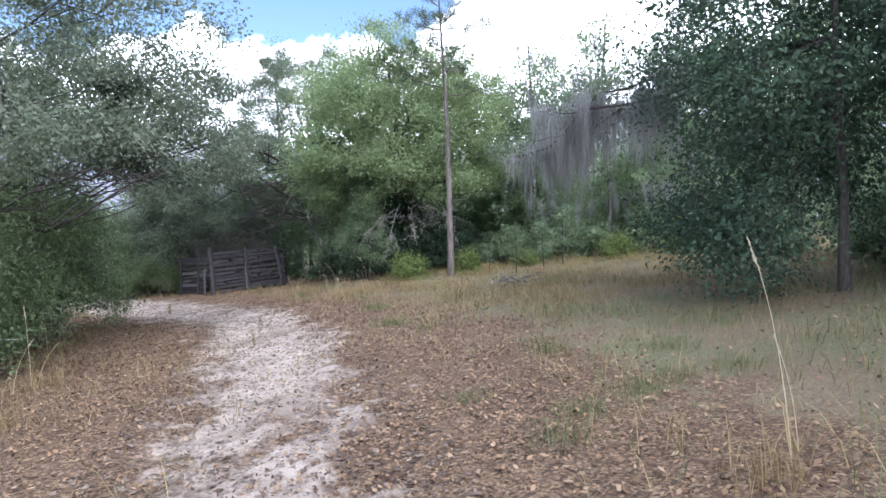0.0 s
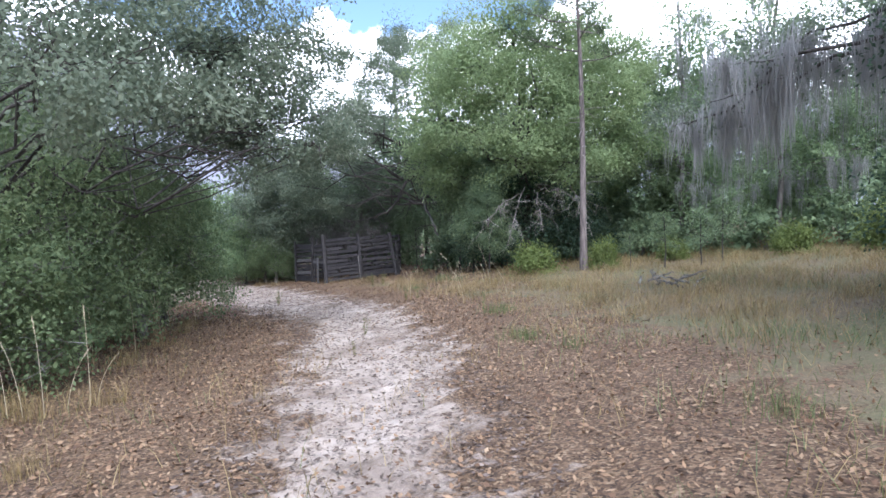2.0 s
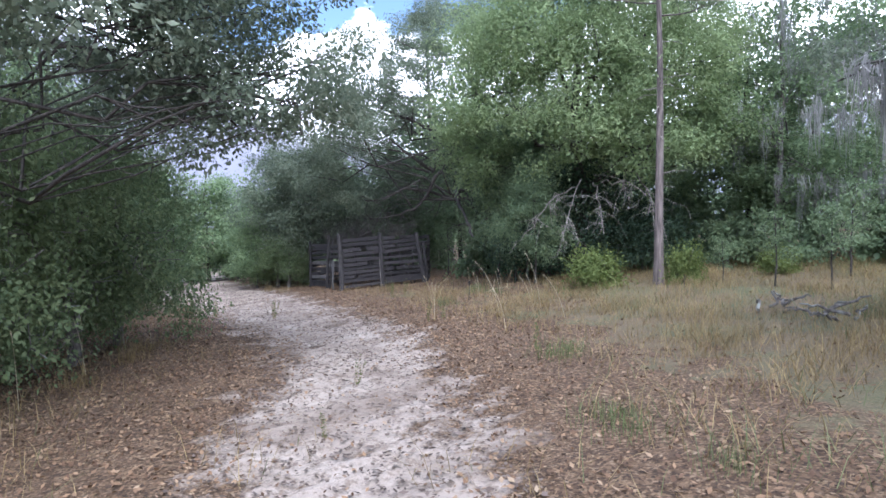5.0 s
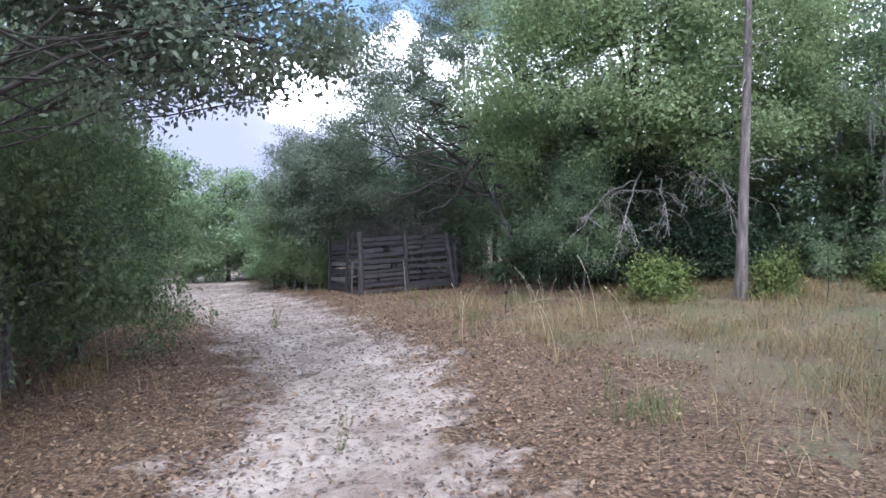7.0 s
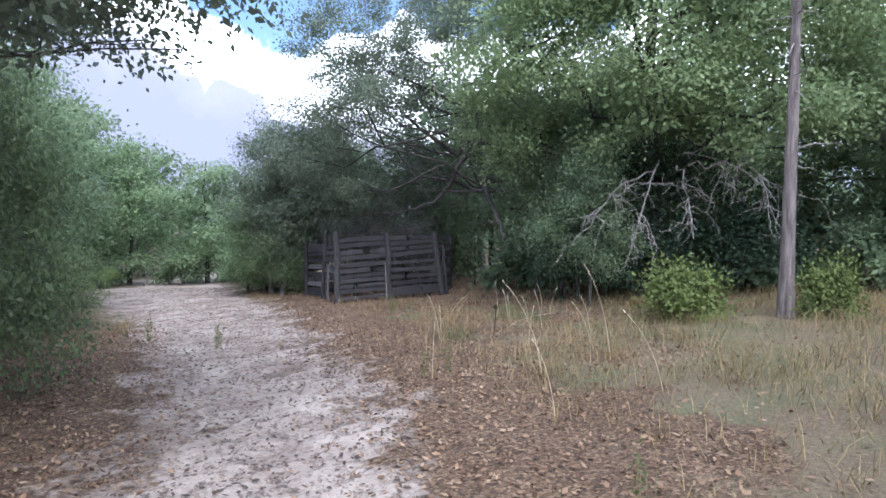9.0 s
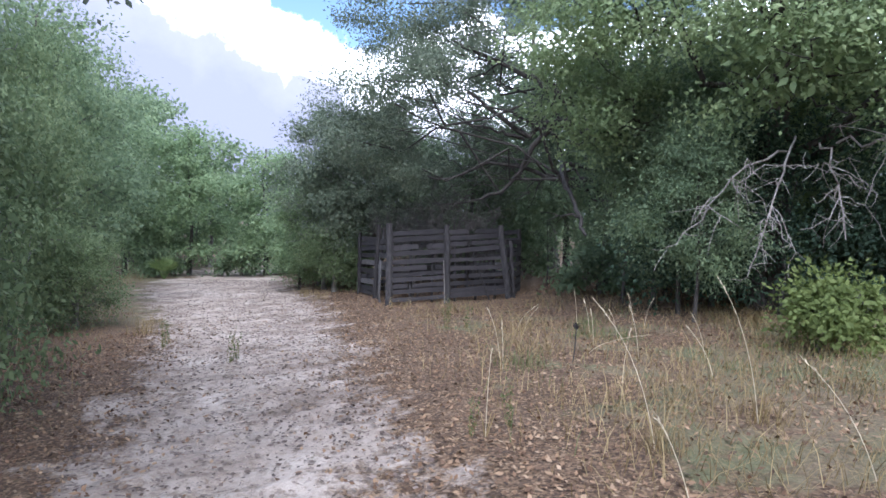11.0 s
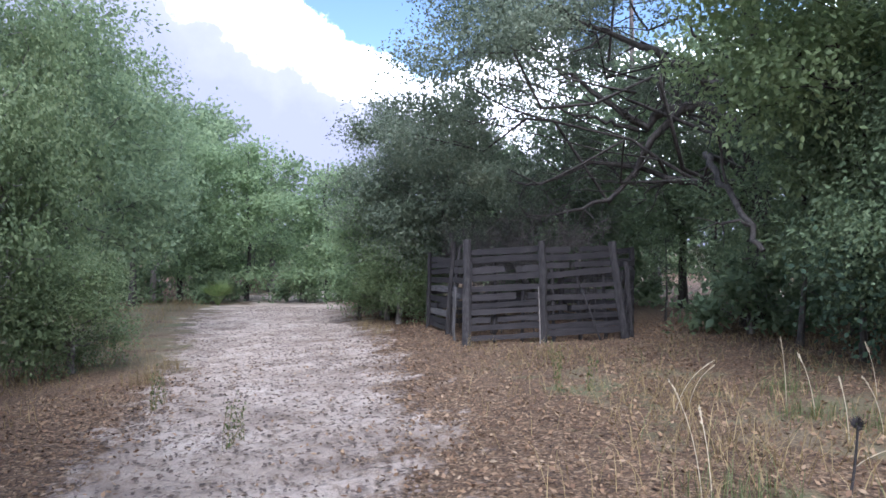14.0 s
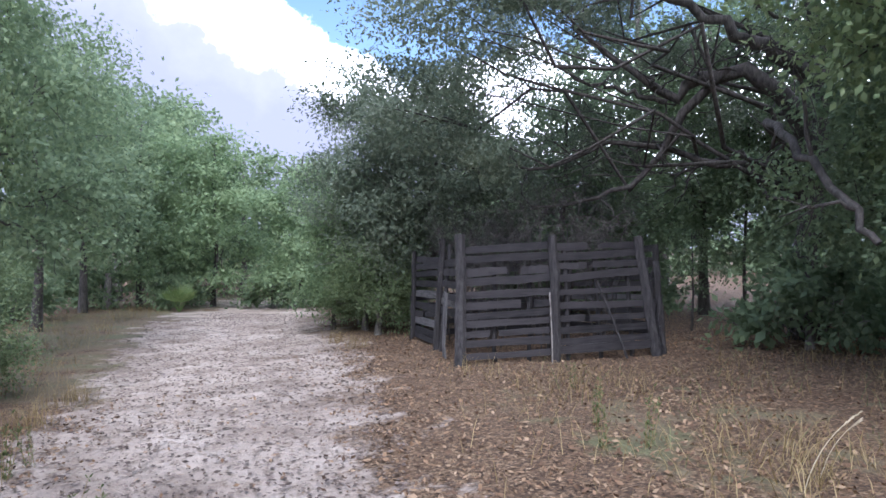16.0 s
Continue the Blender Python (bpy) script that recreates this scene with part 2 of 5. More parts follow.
# ---- shape helpers ----
class Shape:
    """Gathers tubes, blades and boxes into one mesh."""

    def __init__(self):
        self.v, self.f, self.count = [], [], 0

    def add(self, verts, faces):
        verts = np.asarray(verts, dtype=float).reshape(-1, 3)
        faces = np.asarray(faces, dtype=np.int64).reshape(-1, 4) + self.count
        self.v.append(verts)
        self.f.append(faces)
        self.count += len(verts)

    def tube(self, pts, radii, sides=7):
        pts = np.asarray(pts, float)
        n = len(pts)
        tang = np.gradient(pts, axis=0)
        tang /= np.linalg.norm(tang, axis=1)[:, None] + 1e-9
        ref = np.where(np.abs(tang[:, 2:3]) > 0.9, np.array([[1.0, 0, 0]]), np.array([[0, 0, 1.0]]))
        a = np.cross(tang, ref)
        a /= np.linalg.norm(a, axis=1)[:, None] + 1e-9
        for i in range(1, n):
            a[i] = a[i - 1] - tang[i] * np.dot(a[i - 1], tang[i])
            a[i] /= np.linalg.norm(a[i]) + 1e-9
        b = np.cross(tang, a)
        ang = np.linspace(0, 2 * np.pi, sides, endpoint=False)
        rings = pts[:, None, :] + np.asarray(radii, float)[:, None, None] * (np.cos(ang)[None, :, None] * a[:, None, :] + np.sin(ang)[None, :, None] * b[:, None, :])
        i, k = np.meshgrid(np.arange(n - 1), np.arange(sides), indexing="ij")
        k2 = (k + 1) % sides
        self.add(rings, np.stack([i * sides + k, i * sides + k2, (i + 1) * sides + k2, (i + 1) * sides + k], -1))
        tip = np.array([0, 1, 2, 3]) if sides >= 4 else np.array([0, 1, 2, 2])
        self.f.append((tip + self.count - sides)[None, :])

    def blades(self, base, along, across):
        """Leaf-shaped quads: base point, length vector, half-width vector."""
        p0, p2 = base, base + along
        m = base + along * 0.45
        v = np.stack([p0, m + across, p2, m - across], 1)
        k = len(base)
        self.add(v, np.arange(4 * k).reshape(k, 4))

    def strips(self, base, mid, tip, across):
        """Bent grass blades of two quads."""
        v = np.stack([base - across, base + across, mid + across * 0.7, mid - across * 0.7, tip + across * 0.12, tip - across * 0.12], 1)
        k = len(base)
        f = np.array([[0, 1, 2, 3], [3, 2, 4, 5]])[None] + 6 * np.arange(k)[:, None, None]
        self.add(v, f)

    def box(self, lo, hi, skew=0.0, rng=None):
        x0, y0, z0 = lo
        x1, y1, z1 = hi
        v = np.array([[x0, y0, z0], [x1, y0, z0], [x1, y1, z0], [x0, y1, z0], [x0, y0, z1], [x1, y0, z1], [x1, y1, z1], [x0, y1, z1]], float)
        if rng is not None:
            v += rng.normal(0, skew, v.shape)
        self.add(v, [[0, 3, 2, 1], [4, 5, 6, 7], [0, 1, 5, 4], [1, 2, 6, 5], [2, 3, 7, 6], [3, 0, 4, 7]])

    def mesh(self, name, mat, smooth=False):
        me = bpy.data.meshes.new(name)
        v = np.concatenate(self.v) if self.v else np.zeros((0, 3))
        f = np.concatenate(self.f) if self.f else np.zeros((0, 4), int)
        me.vertices.add(len(v))
        me.vertices.foreach_set("co", v.astype(np.float32).ravel())
        me.loops.add(f.size)
        me.loops.foreach_set("vertex_index", f.astype(np.int32).ravel())
        me.polygons.add(len(f))
        me.polygons.foreach_set("loop_start", np.arange(0, f.size, 4, dtype=np.int32))
        me.polygons.foreach_set("loop_total", np.full(len(f), 4, dtype=np.int32))
        me.polygons.foreach_set("use_smooth", np.full(len(f), smooth, dtype=bool))
        me.update(calc_edges=True)
        me.validate()
        me.materials.append(mat)
        return me


def part(name, shape, mat, parent=None, label="", smooth=False):
    ob = new(name, shape.mesh(name, mat, smooth))
    if parent is not None:
        ob.parent = parent
    return tagged(ob, label)


def thing(name, label, category, m=None, group="", kind=""):
    ob = new(name)
    ob.empty_display_size = 0.2
    if m is not None:
        ob.matrix_world = m
    return tagged(ob, label, category, group, kind)


def unit(rng, k):
    d = rng.normal(size=(k, 3))
    return d / np.linalg.norm(d, axis=1)[:, None]


# ---- the lie of the land ----
PATH = np.array([(-0.2, -12.0, 1.3), (-0.5, 0.0, 1.3), (-1.0, 4.0, 1.3), (-1.55, 8.0, 1.2), (-2.1, 10.5, 1.15), (-2.95, 13.5, 1.1), (-4.0, 16.0, 1.15), (-5.7, 18.2, 1.3), (-7.4, 20.8, 1.5),
                 (-10.4, 24.6, 1.9), (-14.2, 28.6, 2.3), (-17.4, 32.4, 2.5), (-20.8, 38.0, 2.4), (-23.5, 46.0, 2.4), (-24.0, 60.0, 2.4)])


def rise(x, y):
    """Height of the open ground, which climbs gently to the east."""
    return 0.0785 * 22 * np.tanh(np.asarray(x) / 22) - 0.006 * np.clip(y, -20, 45)


def path_gap(x, y):
    """Metres outside the sandy track's edge (negative on the track)."""
    x, y = np.asarray(x, float), np.asarray(y, float)
    best = np.full(x.shape, 1e9)
    for (ax, ay, aw), (bx, by, bw) in zip(PATH[:-1], PATH[1:]):
        dx, dy = bx - ax, by - ay
        s = np.clip(((x - ax) * dx + (y - ay) * dy) / (dx * dx + dy * dy), 0, 1)
        best = np.minimum(best, np.hypot(x - ax - s * dx, y - ay - s * dy) - (aw + s * (bw - aw)))
    return best


def side(x, y):
    """Positive to the east (right-hand side) of the track."""
    return np.asarray(x) - np.interp(y, PATH[:, 1], PATH[:, 0])


def ground_at(x, y):
    x, y = np.asarray(x, float), np.asarray(y, float)
    g = path_gap(x, y)
    return rise(x, y) - 0.05 * np.clip(0.6 - g, 0, 1.2) + 0.03 * np.sin(x * 1.7 + 0.6 * np.sin(y * 0.9)) * np.sin(y * 1.3 + 0.4) * np.clip(g, 0, 1)


def gz(x, y):
    return float(ground_at(x, y))


def ground_material():
    m, n, l, b = material("sand_and_leaf_floor")
    co = n.new("ShaderNodeTexCoord")

    def nz(scale, detail=5, rough=0.6):
        t = n.new("ShaderNodeTexNoise")
        t.inputs["Scale"].default_value, t.inputs["Detail"].default_value, t.inputs["Roughness"].default_value = scale, detail, rough
        l.new(co.outputs["Object"], t.inputs["Vector"])
        return t.outputs["Fac"]

    def ramp(src, stops):
        r = ramp_node(n, stops)
        l.new(src, r.inputs["Fac"])
        return r.outputs["Color"]

    def blend(f, a, c):
        x = n.new("ShaderNodeMix")
        x.data_type = "RGBA"
        l.new(f, x.inputs["Factor"])
        l.new(a, x.inputs["A"])
        l.new(c, x.inputs["B"])
        return x.outputs["Result"]

    def maths(op, a, c):
        x = n.new("ShaderNodeMath")
        x.operation = op
        for i, s in enumerate((a, c)):
            if isinstance(s, (int, float)):
                x.inputs[i].default_value = s
            else:
                l.new(s, x.inputs[i])
        return x.outputs[0]

    sand_at = n.new("ShaderNodeAttribute")
    sand_at.attribute_name = "sand"
    field_at = n.new("ShaderNodeAttribute")
    field_at.attribute_name = "field"
    sand = ramp(nz(1.1, 6), [(0.30, (0.19, 0.146, 0.113)), (0.48, (0.345, 0.283, 0.23)), (0.72, (0.475, 0.405, 0.34))])
    crumbs = ramp(nz(11, 6, 0.72), [(0.52, (0, 0, 0)), (0.60, (1, 1, 1))])
    dirt = ramp(nz(60, 3), [(0.3, (0.12, 0.085, 0.06)), (0.7, (0.30, 0.235, 0.175))])
    sand = blend(maths("MULTIPLY", crumbs, 0.75), sand, dirt)
    leafv = n.new("ShaderNodeTexVoronoi")
    leafv.inputs["Scale"].default_value = 48
    l.new(co.outputs["Object"], leafv.inputs["Vector"])
    sep = n.new("ShaderNodeSeparateColor")
    l.new(leafv.outputs["Color"], sep.inputs["Color"])
    leaf = ramp(maths("ADD", maths("MULTIPLY", sep.outputs["Red"], 0.75), maths("MULTIPLY", nz(1.5), 0.3)), [(0.05, (0.028, 0.017, 0.009)), (0.45, (0.092, 0.054, 0.029)), (0.8, (0.185, 0.119, 0.066)), (1.0, (0.31, 0.23, 0.145))])
    straw = ramp(nz(40, 5, 0.7), [(0.3, (0.075, 0.055, 0.032)), (0.55, (0.165, 0.124, 0.072)), (0.75, (0.28, 0.22, 0.13))])
    moss = ramp(nz(0.8, 4), [(0.44, (0, 0, 0)), (0.62, (0.7, 0.7, 0.7))])
    green = ramp(nz(30), [(0.3, (0.055, 0.068, 0.03)), (0.7, (0.15, 0.16, 0.07))])
    straw = blend(moss, straw, green)
    base = blend(ramp(maths("ADD", field_at.outputs["Fac"], maths("MULTIPLY", maths("SUBTRACT", nz(1.1, 6, 0.65), 0.53), 2.3)), [(0.4, (0, 0, 0)), (0.6, (1, 1, 1))]), leaf, straw)
    f = maths("ADD", sand_at.outputs["Fac"], maths("MULTIPLY", maths("SUBTRACT", nz(1.25, 8, 0.74), 0.5), 3.0))
    colour = blend(ramp(f, [(0.34, (0, 0, 0)), (0.66, (1, 1, 1))]), base, sand)
    l.new(colour, b.inputs["Base Color"])
    b.inputs["Roughness"].default_value = 0.97
    h = maths("ADD", maths("MULTIPLY", nz(9, 6, 0.6), 1.0), maths("MULTIPLY", nz(55, 3), 0.35))
    bump = n.new("ShaderNodeBump")
    bump.inputs["Strength"].default_value, bump.inputs["Distance"].default_value = 1.0, 0.035
    l.new(h, bump.inputs["Height"])
    l.new(bump.outputs["Normal"], b.inputs["Normal"])
    return m


def spaced(lo, a, b, hi, step):
    """Fine steps between a and b, widening to the horizon."""
    mid = np.arange(a, b + 1e-6, step)
    out_hi = b + np.geomspace(step, hi - b, 26)
    out_lo = a - np.geomspace(step, a - lo, 26)[::-1]
    return np.concatenate([out_lo, mid, out_hi])


def build_ground():
    xs, ys = spaced(-1500, -15, 9, 1500, 0.12), spaced(-1500, -2, 31, 1500, 0.12)
    X, Y = np.meshgrid(xs, ys)
    G = path_gap(X, Y)
    rng = np.random.default_rng(4)
    Z = ground_at(X, Y)
    near = (np.abs(X) < 40) & (np.abs(Y) < 70)
    # trodden sand: small hollows and crumbs
    lumps = np.zeros_like(Z)
    for s, a in ((0.9, 0.012), (0.40, 0.018), (0.26, 0.018)):
        for _ in range(5):
            t, p, q = rng.uniform(0, 6.28, 3)
            w = 6.28 / s * rng.uniform(0.8, 1.2)
            lumps += a / 2.2 * np.sin(w * (X * math.cos(t) + Y * math.sin(t)) + p + 1.3 * np.sin(Y * 1.9 / s * 0.4 + q))
    Z = Z + np.where(near, lumps, 0) * np.clip(0.75 - 0.5 * G, 0.3, 1.0)
    verts = np.stack([X, Y, Z], -1).reshape(-1, 3)
    w, h = len(xs), len(ys)
    i, k = np.meshgrid(np.arange(h - 1), np.arange(w - 1), indexing="ij")
    s = Shape()
    s.add(verts, np.stack([i * w + k, i * w + k + 1, (i + 1) * w + k + 1, (i + 1) * w + k], -1))
    me = s.mesh("ground", ground_material(), True)
    litter_near = np.clip((12 - Y) / 9, 0, 1) * 0.43
    sand = np.clip(0.42 - G / 1.5, -0.3, 1.0) - litter_near
    S = side(X, Y)
    pen_side = np.clip((Y - 16.5) / 3, 0, 1) * np.clip((0.8 - X) / 2, 0, 1)
    field = np.clip((S - 2.2) / 2.6, 0, 1) * np.clip((27 - Y) / 5, 0, 1) * (1 - 0.45 * pen_side) + np.clip((Y - 20.5) / 3, 0, 0.75) * (G < 4) * (S < 0)
    for key, val in (("sand", sand), ("field", np.clip(field, 0, 1))):
        at = me.attributes.new(key, "FLOAT", "POINT")
        at.data.foreach_set("value", val.astype(np.float32).ravel())
    ob = new("ground", me)
    return tagged(ob, "pale sandy track through brown leaf litter and dry grass", "ground", kind="structure")


build_ground()


# ---- trees ----
def curve_pts(a, b, bend, k=7):
    a, b, bend = np.asarray(a, float), np.asarray(b, float), np.asarray(bend, float)
    t = np.linspace(0, 1, k)[:, None]
    mid = (a + b) / 2 + bend
    return (1 - t) ** 2 * a + 2 * t * (1 - t) * mid + t * t * b


def wiggle(pts, rng, amount):
    n = len(pts)
    w = rng.normal(0, amount, (n, 3)) * np.sin(np.linspace(0, np.pi, n))[:, None]
    return pts + w


def foliage(shape, rng, lobes, count, size, cluster=0.33, droop=0.0, per=46, hollow=0.55, aspect=0.55, flat=0.5, low=None, core=0.07):
    """Leaves in small sprays through the outer part of each lobe, with gaps between."""
    vol = np.array([r[0] * r[1] * r[2] for _, r in lobes]) ** 0.7
    vol = vol / vol.sum()

    def put(p, c, r, sizes):
        outward = (p - np.asarray(c)) / np.asarray(r)
        a = unit(rng, len(p)) + 0.5 * outward
        a[:, 2] -= 0.25 + droop
        a /= np.linalg.norm(a, axis=1)[:, None]
        up = unit(rng, len(p)) * (1 - flat) + np.array([0, 0, flat]) + 0.75 * outward
        b = np.cross(a, up)
        b /= np.linalg.norm(b, axis=1)[:, None] + 1e-9
        shape.blades(p, a * sizes[:, None], b * sizes[:, None] * aspect * 0.5)

    for (c, r), share in zip(lobes, vol):
        # larger leaves deep inside, added to block light through the crown
        k = int(count * share * core)
        p = np.asarray(c) + unit(rng, k) * (0.62 * rng.random(k) ** 0.5)[:, None] * np.asarray(r)
        if low is not None:
            p = p[p[:, 2] > low + size]
        put(p, c, r, size * 1.9 * rng.uniform(0.7, 1.2, len(p)))
        k = max(3, int(count * share / per))
        d = unit(rng, k)
        rad = hollow + (1.0 - hollow) * rng.random(k) ** 0.6
        rad *= 1 + 0.16 * np.sin(d[:, 0] * 5 + c[0] * 3) * np.cos(d[:, 2] * 6 + c[1]) + rng.normal(0, 0.07, k)
        cc = np.asarray(c) + d * rad[:, None] * np.asarray(r)
        if low is not None:
            cc = cc[cc[:, 2] > low]
            if len(cc) == 0:
                continue
        spread = cluster * rng.uniform(0.6, 1.35, len(cc))
        m = rng.integers(int(per * 0.4), int(per * 1.6), len(cc))
        idx = np.repeat(np.arange(len(cc)), m)
        off = np.clip(rng.normal(size=(len(idx), 3)), -1.8, 1.8) * np.array([1, 1, 0.62]) * spread[idx][:, None]
        off[:, 2] -= droop * np.abs(rng.normal(size=len(idx))) * spread[idx]
        p = cc[idx] + off
        if low is not None:
            p[:, 2] = np.maximum(p[:, 2], low * 0.5)
        put(p, c, r, size * rng.uniform(0.6, 1.35, len(p)))


def moss_strands(shape, rng, tops, length, per=20):
    """Grey beards of moss: thin crooked strips, each beard tapering to a point of its own length."""
    idx = np.repeat(np.arange(len(tops)), per)
    n = len(idx)
    beard = (length * rng.uniform(0.2, 1.0, len(tops)) ** 1.4)[idx]
    off = rng.normal(0, 0.075, (n, 3)) * np.array([1, 1, 0.8])
    base = tops[idx] + off
    L = beard * rng.uniform(0.35, 1.0, n) * np.exp(-np.hypot(off[:, 0], off[:, 1]) * 4.5)
    drop = np.stack([rng.normal(0, 0.05, n) - off[:, 0] * 0.6, rng.normal(0, 0.05, n) - off[:, 1] * 0.6, -L], 1)
    ang = rng.uniform(0, 6.28, n)
    across = np.stack([np.cos(ang), np.sin(ang), 0 * ang], 1) * 0.0065 * rng.uniform(0.6, 1.6, n)[:, None]
    shape.strips(base, base + drop * 0.5 + rng.normal(0, 0.035, (n, 3)), base + drop, across)


def make_tree(name, label, category, seed, lobes, trunk, leaf, bark, count, size, trunk_r=0.2, twigs=5, limb_r=0.3, cluster=0.33, droop=0.0,
              hollow=0.55, per=46, flat=0.5, aspect=0.55, low=None, core=0.07, moss=0.0, moss_count=0, extra=None, group="", split=False):
    """A tree at the origin: trunk (list of points), a limb to each lobe, twigs through it, leaves. Parts: trunk, limbs, crown, moss."""
    rng = np.random.default_rng(seed)
    root = thing(name, label, category, group=group)
    trunk = np.asarray(trunk, float)
    t = np.linspace(0, 1, 12)
    seg = np.linspace(0, 1, len(trunk))
    tp = np.stack([np.interp(t, seg, trunk[:, i]) for i in range(3)], 1)
    tp = wiggle(tp, rng, 0.05 * trunk_r / 0.2)
    tr = trunk_r * (1.0 - 0.62 * t) * (1 + 0.5 * np.exp(-t * 14))
    ts = Shape()
    tp[0, 2] -= 0.12
    ts.tube(tp, tr, 10)
    part("trunk", ts, bark, root, smooth=True)
    for c, r in lobes:
        ls = Shape()
        c, r = np.asarray(c, float), np.asarray(r, float)
        j = int(np.clip(np.argmin(np.abs(tp[:, 2] - (c[2] - 0.45 * np.linalg.norm(c[:2] - tp[5, :2]) - 0.3))), 4, 11))
        d = np.linalg.norm(c - tp[j])
        pts = wiggle(curve_pts(tp[j], c, (0, 0, 0.12 * d), 8), rng, 0.075 * d)
        r0 = min(tr[j] * 0.75, limb_r * trunk_r * (0.6 + 0.12 * d))
        ls.tube(pts, np.linspace(r0, r0 * 0.35, 8), 6)
        limb = part("limb", ls, bark, root, smooth=True) if split else None
        for _ in range(twigs):
            s = rng.integers(3, 8)
            e = c + unit(rng, 1)[0] * r * rng.uniform(0.6, 0.98)
            q = wiggle(curve_pts(pts[s], e, rng.normal(0, 0.12, 3) * r, 6), rng, 0.06)
            if split:
                ls = Shape()
            ls.tube(q, np.linspace(r0 * 0.35, 0.006, 6), 4)
            if split:
                part("twig", ls, bark, limb, smooth=True)
            for _ in range(2):
                z = rng.integers(2, 5)
                e2 = q[z] + unit(rng, 1)[0] * r * 0.45
                if split:
                    ls = Shape()
                ls.tube(curve_pts(q[z], e2, rng.normal(0, 0.1, 3), 4), np.linspace(r0 * 0.14 + 0.004, 0.004, 4), 3)
                if split:
                    part("twig", ls, bark, limb, smooth=True)
        if not split:
            part("limb", ls, bark, root, smooth=True)
    cs = Shape()
    foliage(cs, rng, lobes, count, size, cluster, droop, per, hollow, aspect, flat, low, core)
    part("crown", cs, leaf, root)
    if moss:
        ms = Shape()
        tops = []
        for _ in range(moss_count):
            c, r = lobes[rng.integers(len(lobes))]
            d = unit(rng, 1)[0]
            d[2] = -abs(d[2]) * 0.6
            tops.append(np.asarray(c) + d * np.asarray(r) * rng.uniform(0.5, 0.95))
        moss_strands(ms, rng, np.array(tops), moss)
        part("hanging_moss", ms, MOSS, root, "grey hanging moss")
    if extra:
        extra(root, rng)
    return root


def round_lobes(seed, height, radius, base, k=9, lobe=0.42, squash=0.8):
    """Lobes filling an uneven dome from base to height."""
    rng = np.random.default_rng(seed)
    out = []
    for i in range(k):
        h = (i + 0.5) / k
        a = i * 2.4 + rng.uniform(-0.5, 0.5)
        z = base + (height - base) * (0.12 + 0.76 * h)
        w = radius * math.sqrt(max(0.06, 1 - (1.35 * h - 0.45) ** 2)) * (1 - lobe * 0.75)
        q = rng.uniform(0.55, 1.0)
        rr = radius * lobe * rng.uniform(0.8, 1.2)
        out.append(((w * q * math.cos(a), w * q * math.sin(a), z), (rr, rr, min(rr * squash, (height - base) * 0.3))))
    return out


def stand(ob, x, y, sink=0.05, turn=0.0, size=1.0):
    ob.matrix_world = pose(x, y, gz(x, y) - sink, 0, 0, turn)
    ob.scale = (size, size, size)
    return ob


def again(ob, x, y, turn, size, label="", tall=1.0):
    c = copy_thing(ob, pose(x, y, gz(x, y) - 0.05, 0, 0, turn))
    c.scale = (size, size, size * tall)
    if label:
        c["label"] = label
    return c


# the live oak over the shrubs west of the track, reaching over it
west_oak = make_tree("live_oak", "broad live oak with dark small leaves reaching over the track", "tree", 11,
                     [((2.6, 1.2, 5.2), (1.7, 1.9, 1.1)), ((4.2, 2.4, 5.6), (1.6, 1.6, 1.1)), ((3.6, -1.6, 4.6), (1.8, 1.7, 1.1)), ((4.6, 0.4, 6.6), (1.7, 1.6, 1.1)),
                      ((1.6, 3.0, 6.6), (1.9, 1.8, 1.2)), ((0.5, -2.6, 6.6), (2.0, 2.0, 1.3)), ((2.2, -4.4, 5.3), (1.8, 1.8, 1.2)), ((-1.6, 0.6, 7.6), (2.2, 2.2, 1.4)),
                      ((2.0, 0.2, 7.9), (2.0, 2.0, 1.2)), ((4.0, 2.2, 4.9), (1.3, 1.3, 0.9)), ((3.6, 3.6, 4.8), (1.3, 1.3, 0.9)), ((2.6, 2.8, 4.4), (1.3, 1.3, 0.9)), ((2.4, 4.6, 5.0), (1.4, 1.3, 1.0)), ((4.4, 3.2, 5.8), (1.3, 1.2, 0.8)), ((4.2, -1.4, 4.1), (1.3, 1.4, 0.8)), ((1.4, -3.6, 4.0), (1.6, 1.4, 0.9)), ((5.2, 3.6, 4.5), (1.0, 1.0, 0.6)), ((4.0, 3.9, 3.9), (1.1, 1.0, 0.6)), ((-2.2, 3.4, 5.2), (1.8, 1.8, 1.3)), ((5.3, 2.7, 3.8), (0.7, 0.7, 0.8)), ((4.6, 2.2, 3.6), (0.8, 0.8, 0.55)), ((0.9, 5.6, 4.6), (1.5, 1.4, 0.9))],
                     [(0, 0, 0), (0.15, 0.1, 1.4), (0.5, 0.2, 2.8), (1.0, 0.4, 4.4), (1.2, 0.4, 6.2)], LEAF_OAK, BARK_DARK, 150000, 0.072, 0.21, core=0.008, per=390, twigs=6, limb_r=0.14, cluster=0.28, hollow=0.35, split=True)
stand(west_oak, -9.0, 10.8)

# thicket under it
def shrub(name, label, seed, radius, height, leaf, count, size, k=8, group="", category="shrub", bark=BARK, twigs=2, base=0.05):
    lobes = round_lobes(seed, height, radius * 1.08, base, k, 0.37, 0.85)
    return make_tree(name, label, category, seed, lobes, [(0, 0, 0), (0.05, 0, height * 0.3), (0, 0.08, height * 0.6)], leaf, bark, count, size, 0.05 + 0.012 * height, twigs=twigs, per=80, cluster=0.21, hollow=0.25, low=0.06, group=group)


